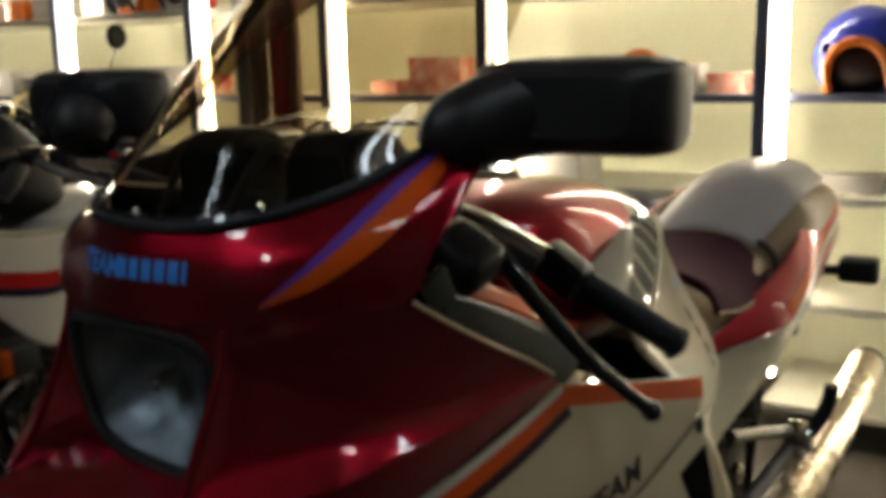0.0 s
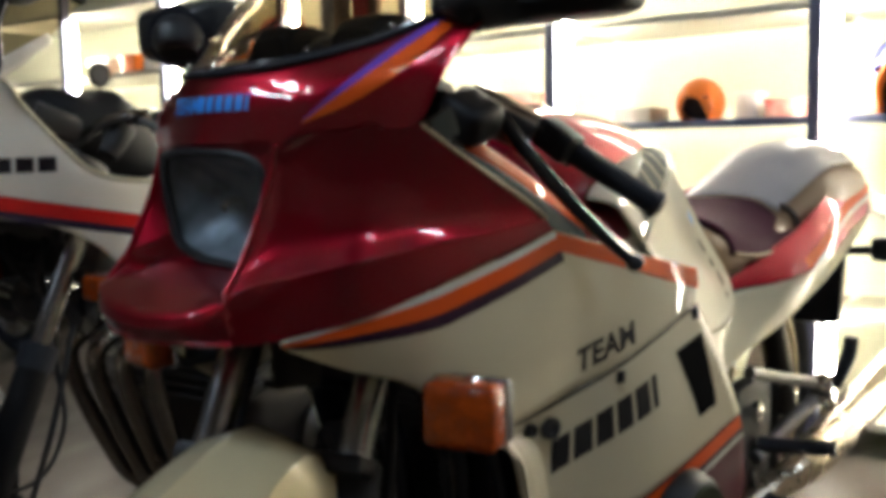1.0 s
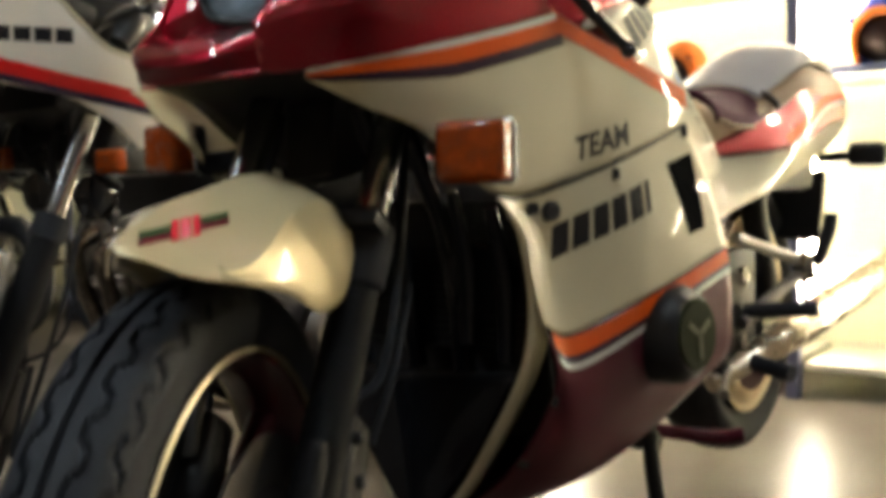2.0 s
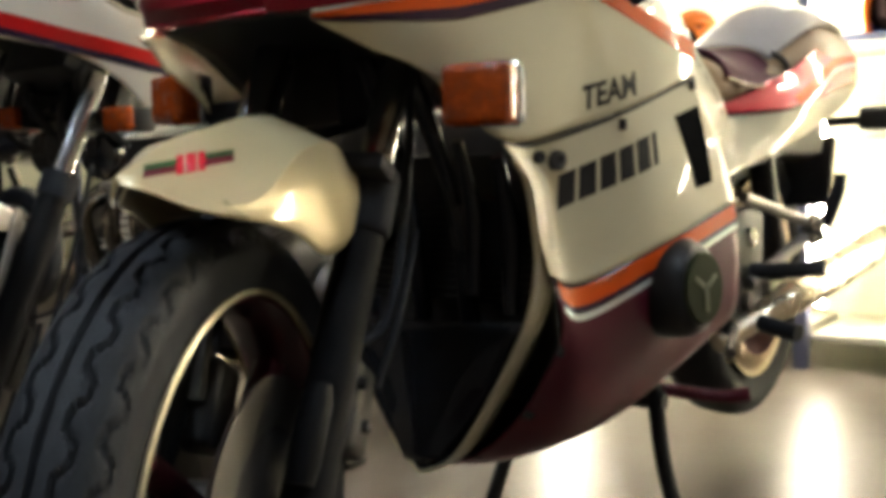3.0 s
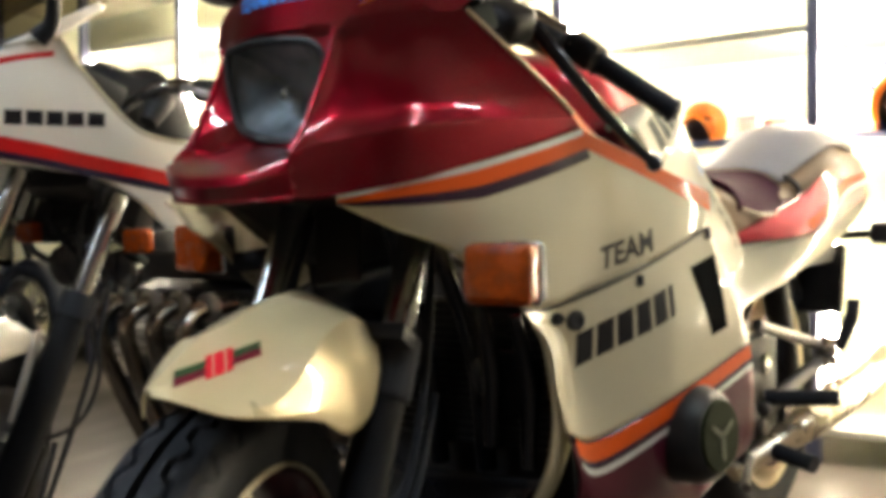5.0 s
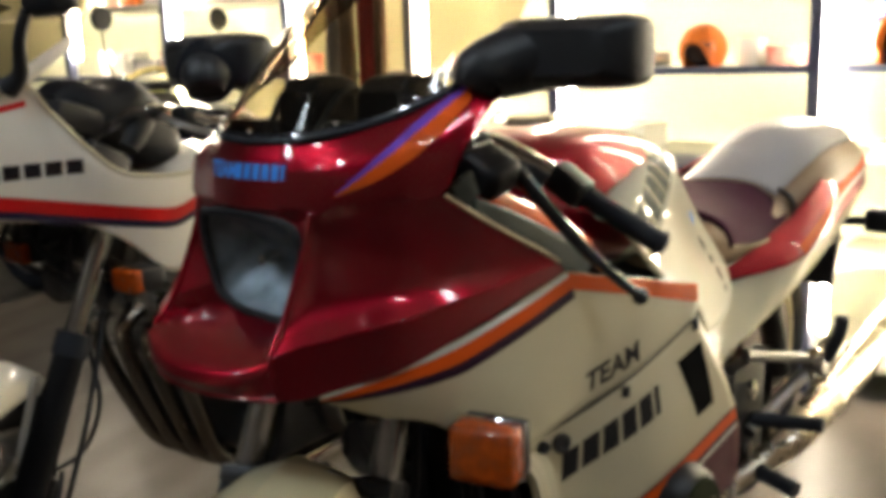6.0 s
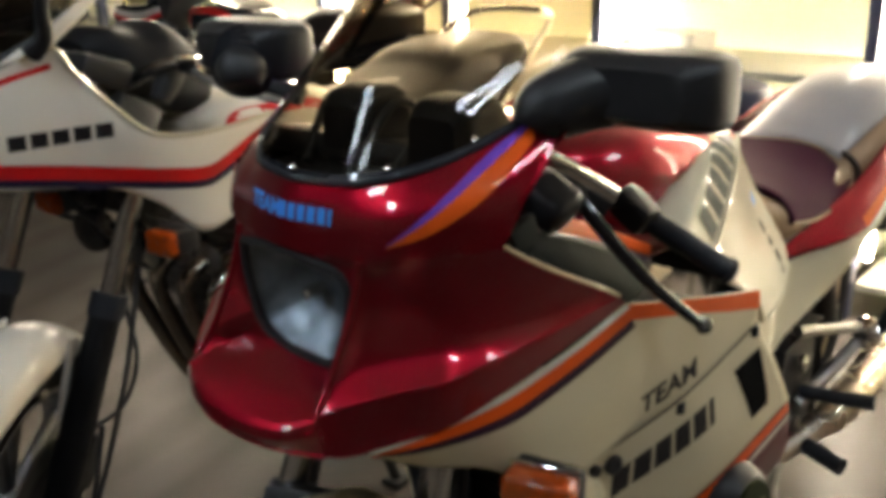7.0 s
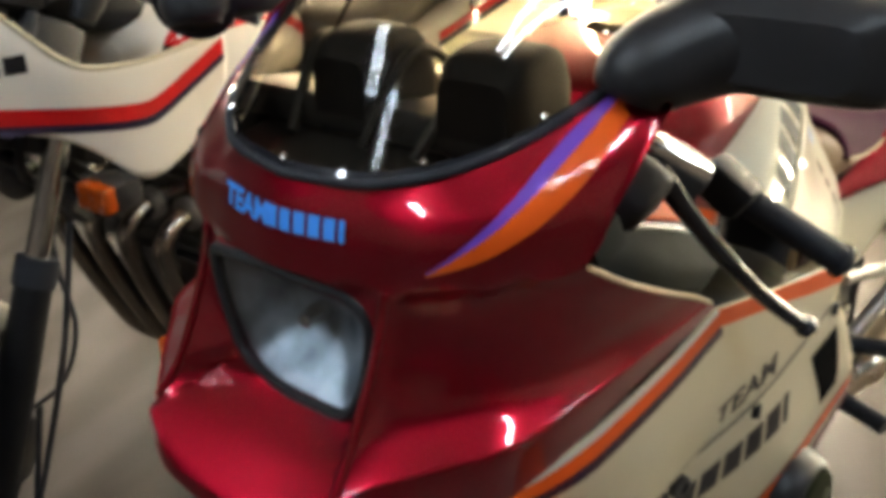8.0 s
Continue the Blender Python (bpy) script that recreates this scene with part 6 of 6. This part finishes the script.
for s in (1, -1):
    rows = [[T @ Vector((x, s * y, z)) for x, y, z in row] for row in
            [[(0.02, 0.05, 0.93), (-0.10, 0.20, 0.93), (-0.30, 0.235, 0.93), (-0.44, 0.23, 0.95)], [(0.04, 0.05, 0.84), (-0.08, 0.20, 0.82), (-0.30, 0.24, 0.78), (-0.46, 0.235, 0.84)], [(0.0, 0.05, 0.76), (-0.10, 0.18, 0.72), (-0.28, 0.22, 0.68), (-0.40, 0.22, 0.72)]]]
    for name, mat, g, lift in (("fairing_side", BLACK_GLOSS, sheet(rows, 20, 12), 0.0), ("red_stripe", RED, sheet(rows, 20, 12)[2:4], 0.006), ("white_stripe", WHITE, sheet(rows, 20, 12)[1:3], 0.006)):
        bm = bmesh.new()
        out = T.to_3x3() @ Vector((0, s * lift, 0))
        add_grid(bm, [[p + out for p in row] for row in g])
        part(name, bm, mat, third, "", angle=60, thick=0.003)
    stem = part("mirror_stem", tube([T @ Vector(p) for p in ((-0.34, s * 0.22, 1.03), (-0.35, s * 0.27, 1.14), (-0.38, s * 0.30, 1.25))], 0.005, 8, 10), CHROME, third, "chrome mirror stem")
    part("mirror", lathe([(0, -0.012), (0.045, -0.012), (0.052, 0.0), (0.045, 0.010), (0, 0.010)], T @ aim((-0.385, s * 0.30, 1.295), (1, 0, 0)), 24), BLACK, stem, "round black mirror")

# ---- a fourth motorcycle behind it ----
fourth = root("motorcycle", -1.80, -4.45, 0, "black unfaired motorcycle parked beside the shelves", "motorcycle")
U = Matrix.Translation((-1.80, -5.28, 0)) @ Matrix.Rotation(radians(-90), 4, "Z")
plain_bike(fourth, U, BLACK_GLOSS, RED, BROWN_VINYL, BLACK_GLOSS, BLACK, 2)

# ---- lit shelves along the wall ----
def rack_post(x, y, lit=True):
    r = root("shelf_upright", x, y, 0, "slate blue steel shelf upright with a light strip" if lit else "slate blue steel shelf upright with a short light strip", "shelf upright", "shelf uprights")
    part("upright", box((0.05, 0.042, 2.4), Matrix.Translation((x, y, 1.2)), 0.006), POST, r)
    tall, mid = (2.1, 1.25) if lit else (0.55, 1.42)
    part("light_strip", box((0.020, 0.024, tall), Matrix.Translation((x - 0.02, y + 0.048, mid)), 0.004), STRIP, r, "glowing warm light strip")


BAYS = (-5.0, -4.1, -3.25, -2.41, -1.72, -1.05, -0.13, 0.79, 1.70)
LEVELS = (0.10, 0.42, 0.74, 1.035, 1.385, 1.74, 2.1)
for yy in BAYS:
    rack_post(-2.3, yy, yy > -4.0)
for a, b in zip(BAYS, BAYS[1:]):
    for zz in LEVELS:
        shelf = root("shelf", -2.57, (a + b) / 2, zz - 0.012, "pale shelf board in the lit rack", "shelf", "rack shelves")
        part("board", box((0.47, b - a - 0.048, 0.022), Matrix.Translation((-2.585, (a + b) / 2, zz)), 0.004), SHELF_GLASS, shelf)
        part("front_edge", box((0.028, b - a - 0.048, 0.026), Matrix.Translation((-2.335, (a + b) / 2, zz)), 0.006), POST if zz > 1.0 and zz < 1.1 else SHELF_GLASS, shelf, "rounded front edge")


def helmet(x, y, z, size, shell, trim, label):
    """An open-face helmet on a shelf, its opening towards the room."""
    r = root("helmet", x, y, z, label, "helmet", "helmets on the shelves")
    bm = bmesh.new()
    bmesh.ops.create_uvsphere(bm, u_segments=32, v_segments=24, radius=1)
    gone = [f for f in bm.faces if f.calc_center_median().z < -0.72 or (f.calc_center_median().x > 0.25 and abs(f.calc_center_median().y) < 0.62 and f.calc_center_median().z < 0.30)]
    bmesh.ops.delete(bm, geom=gone, context="FACES")
    bmesh.ops.transform(bm, matrix=Matrix.Translation((x, y, z + size * 0.72)) @ Matrix.Diagonal((size * 1.1, size * 0.92, size, 1)), verts=bm.verts)
    part("shell", bm, shell, r, thick=0.012)
    bm = bmesh.new()
    bmesh.ops.create_uvsphere(bm, u_segments=24, v_segments=16, radius=1)
    bmesh.ops.transform(bm, matrix=Matrix.Translation((x - size * 0.05, y, z + size * 0.70)) @ Matrix.Diagonal((size * 0.95, size * 0.78, size * 0.68, 1)), verts=bm.verts)
    part("lining", bm, material("helmet_lining", (0.025, 0.012, 0.010), 0.9), r, "dark padded lining")
    edge = []
    for k in range(25):
        a = math.pi * k / 24
        yy, zz = 0.64 * math.cos(a), -0.66 + 0.98 * math.sin(a) ** 0.7
        xx = math.sqrt(max(0.02, 1 - yy * yy - zz * zz))
        edge.append(Vector((x + xx * size * 1.12, y + yy * size * 0.93, z + size * 0.72 + zz * size)))
    part("edge_trim", tube(edge, size * 0.10, 10, 0), trim, r, "padded edge trim")


ORANGE_SHELL = material("orange_shell", (0.72, 0.17, 0.02), 0.35, 0, 0.6, 0.1, 60)
BLUE_SHELL = material("blue_shell", (0.03, 0.05, 0.42), 0.3, 0, 0.7, 0.1, 60)
WHITE_SHELL = material("white_shell", (0.75, 0.72, 0.66), 0.3, 0, 0.7)
RED_SHELL = material("red_shell", (0.50, 0.03, 0.02), 0.3, 0, 0.7)
GREY_BOX = material("grey_card", (0.30, 0.28, 0.26), 0.8, 0, 0, 0.2, 60)
PINK = material("red_print", (0.55, 0.10, 0.07), 0.6, 0, 0, 0.6, 30, second=(0.7, 0.55, 0.45), big=18, mix=1.0)
helmet(-2.42, -0.545, 1.047, 0.080, ORANGE_SHELL, ORANGE_SHELL, "orange open-face helmet on the shelf")
helmet(-2.41, 0.125, 1.047, 0.140, BLUE_SHELL, ORANGE_SHELL, "blue open-face helmet with an orange rim")
helmet(-2.50, -2.95, 1.397, 0.12, WHITE_SHELL, BLACK, "white open-face helmet with a dark rim")
helmet(-2.50, -2.62, 1.397, 0.12, RED_SHELL, BLACK, "red open-face helmet on the shelf")


def carton(x, y, z, size, mat, label, name="carton", category="box", turn=0):
    r = root(name, x, y, z, label, category, "things on the shelves")
    m = Matrix.Translation((x, y, z + size[2] / 2 + 0.0005)) @ Matrix.Rotation(radians(turn), 4, "Z")
    part("body", box(size, m, 0.004), mat, r)
    part("lid", box((size[0] + 0.006, size[1] + 0.006, size[2] * 0.2), m @ Matrix.Translation((0, 0, size[2] * 0.42)), 0.003), mat, r)


def model_bike(x, y, z, mat):
    """A small scale model: two wheels, body and bars."""
    r = root("model_motorcycle", x, y, z, "small scale model of a motorcycle on the shelf", "model", "models on the shelves")
    for d in (-0.06, 0.06):
        part("wheel", lathe([(0.012, -0.006), (0.030, -0.006), (0.032, 0), (0.030, 0.006), (0.012, 0.006)], aim((x, y + d, z + 0.033), (1, 0, 0)), 20), BLACK, r)
    part("body", ellipsoid_sections([(-0.07, 0, 0.010, 0.05, 0.07), (-0.03, 0, 0.018, 0.03, 0.085), (0.03, 0, 0.018, 0.03, 0.09), (0.07, 0, 0.008, 0.06, 0.08)], 12, 2.4, 10), mat, r)
    r.children[-1].matrix_basis = Matrix.Translation((0, 0, 0)) @ Matrix.Rotation(radians(90), 4, "Z")
    part("bars", tube([(x - 0.03, y + 0.045, z + 0.10), (x + 0.03, y + 0.045, z + 0.10)], 0.003, 6, 2), CHROME, r)


shelf_top = [z + 0.0125 for z in LEVELS]
carton(-2.50, -1.34, shelf_top[3], (0.18, 0.20, 0.13), PINK, "red and white printed bag on the shelf", "printed_bag", "bag", 12)
carton(-2.48, -1.55, shelf_top[3], (0.12, 0.12, 0.05), PINK, "small red printed box on the shelf")
carton(-2.48, -0.27, shelf_top[3], (0.14, 0.11, 0.06), PINK, "small red printed box beside the upright")
carton(-2.50, -0.40, shelf_top[3], (0.10, 0.07, 0.09), WHITE_SHELL, "small white carton on the shelf")
carton(-2.50, -0.80, shelf_top[3], (0.16, 0.14, 0.05), GREY_BOX, "low grey carton on the shelf")
carton(-2.48, -0.85, shelf_top[2], (0.20, 0.22, 0.09), WHITE_SHELL, "white carton on the lower shelf")
carton(-2.50, 0.42, shelf_top[2], (0.20, 0.24, 0.08), GREY_BOX, "grey carton on the lower shelf")
carton(-2.50, 0.10, shelf_top[2], (0.14, 0.18, 0.05), GREY_BOX, "flat grey carton on the lower shelf")
carton(-2.50, 0.40, shelf_top[3], (0.16, 0.16, 0.10), GREY_BOX, "grey carton beside the helmet")
for k, yy in enumerate((-2.55, -2.80, -3.05, -3.40, -3.62, -3.90)):
    carton(-2.50, yy, shelf_top[3], (0.16, 0.16 + 0.03 * (k % 3), 0.08 + 0.04 * (k % 2)), (PINK, GREY_BOX, WHITE_SHELL)[k % 3], ("red printed carton on the shelf", "grey carton on the shelf", "white carton on the shelf")[k % 3])
    carton(-2.50, yy - 0.1, shelf_top[4], (0.16, 0.14 + 0.03 * (k % 2), 0.10), (GREY_BOX, ORANGE_SHELL, WHITE_SHELL)[k % 3], ("grey carton on the upper shelf", "orange carton on the upper shelf", "white carton on the upper shelf")[k % 3])
for xx, yy, zz, mm in ((-2.45, -2.15, shelf_top[3], RED_SHELL), (-2.45, -1.95, shelf_top[4], BLUE_SHELL), (-2.45, 0.55, shelf_top[3], RED_SHELL)):
    model_bike(xx, yy, zz, mm)


def banner(x, y, w, h, mat, label):
    r = root("rolled_banner", x, y, 0, label, "banner", "rolled banners")
    part("roll", lathe([(0, 0.0), (w / 2, 0.0), (w / 2, h), (w / 2 - 0.01, h + 0.004), (0, h + 0.004)], Matrix.Translation((x, y, 0)), 20), mat, r)
    part("end_plug", lathe([(0, h), (w / 3, h), (w / 3, h + 0.02), (0, h + 0.02)], Matrix.Translation((x, y, 0)), 16), BLACK, r)


BROWN = material("brown_cloth", (0.16, 0.10, 0.06), 0.8, 0, 0, 0.3, 60, 0.2)
DEEP_RED = material("deep_red_cloth", (0.28, 0.02, 0.02), 0.7, 0, 0, 0.3, 60, 0.2)
for xx, yy, w, h, mm, ll in ((-2.20, -1.865, 0.075, 1.75, DEEP_RED, "deep red rolled banner leaning by the rack"), (-2.19, -1.96, 0.07, 1.8, BROWN, "brown rolled banner by the rack"), (-2.2, -2.05, 0.06, 1.7, GREY_BOX, "grey rolled banner by the rack"), (-2.19, -1.785, 0.05, 1.8, BROWN, "thin brown rolled banner by the rack")):
    banner(xx, yy, w, h, mm, ll)

# navy stool behind the motorcycle
NAVY_VINYL = material("navy_vinyl", (0.012, 0.016, 0.045), 0.4, 0, 0.1, 0.3, 200, 0.2)
stool = root("stool", -1.90, -0.42, 0, "navy padded stool behind the motorcycle", "stool")
part("cushion", lathe([(0, 0.66), (0.135, 0.66), (0.15, 0.68), (0.15, 0.75), (0.13, 0.785), (0.08, 0.80), (0, 0.80)], Matrix.Translation((-1.90, -0.42, 0)), 32), NAVY_VINYL, stool, "navy vinyl cushion")
for k in range(4):
    a = math.pi / 4 + k * math.pi / 2
    part("leg", tube([(-1.90 + 0.09 * math.cos(a), -0.42 + 0.09 * math.sin(a), 0.66), (-1.90 + 0.15 * math.cos(a), -0.42 + 0.15 * math.sin(a), 0.0)], 0.012, 10, 2), CHROME, stool)
part("ring", tube([(-1.90 + 0.125 * math.cos(k * math.pi / 12), -0.42 + 0.125 * math.sin(k * math.pi / 12), 0.28) for k in range(25)], 0.008, 8, 0), CHROME, stool)
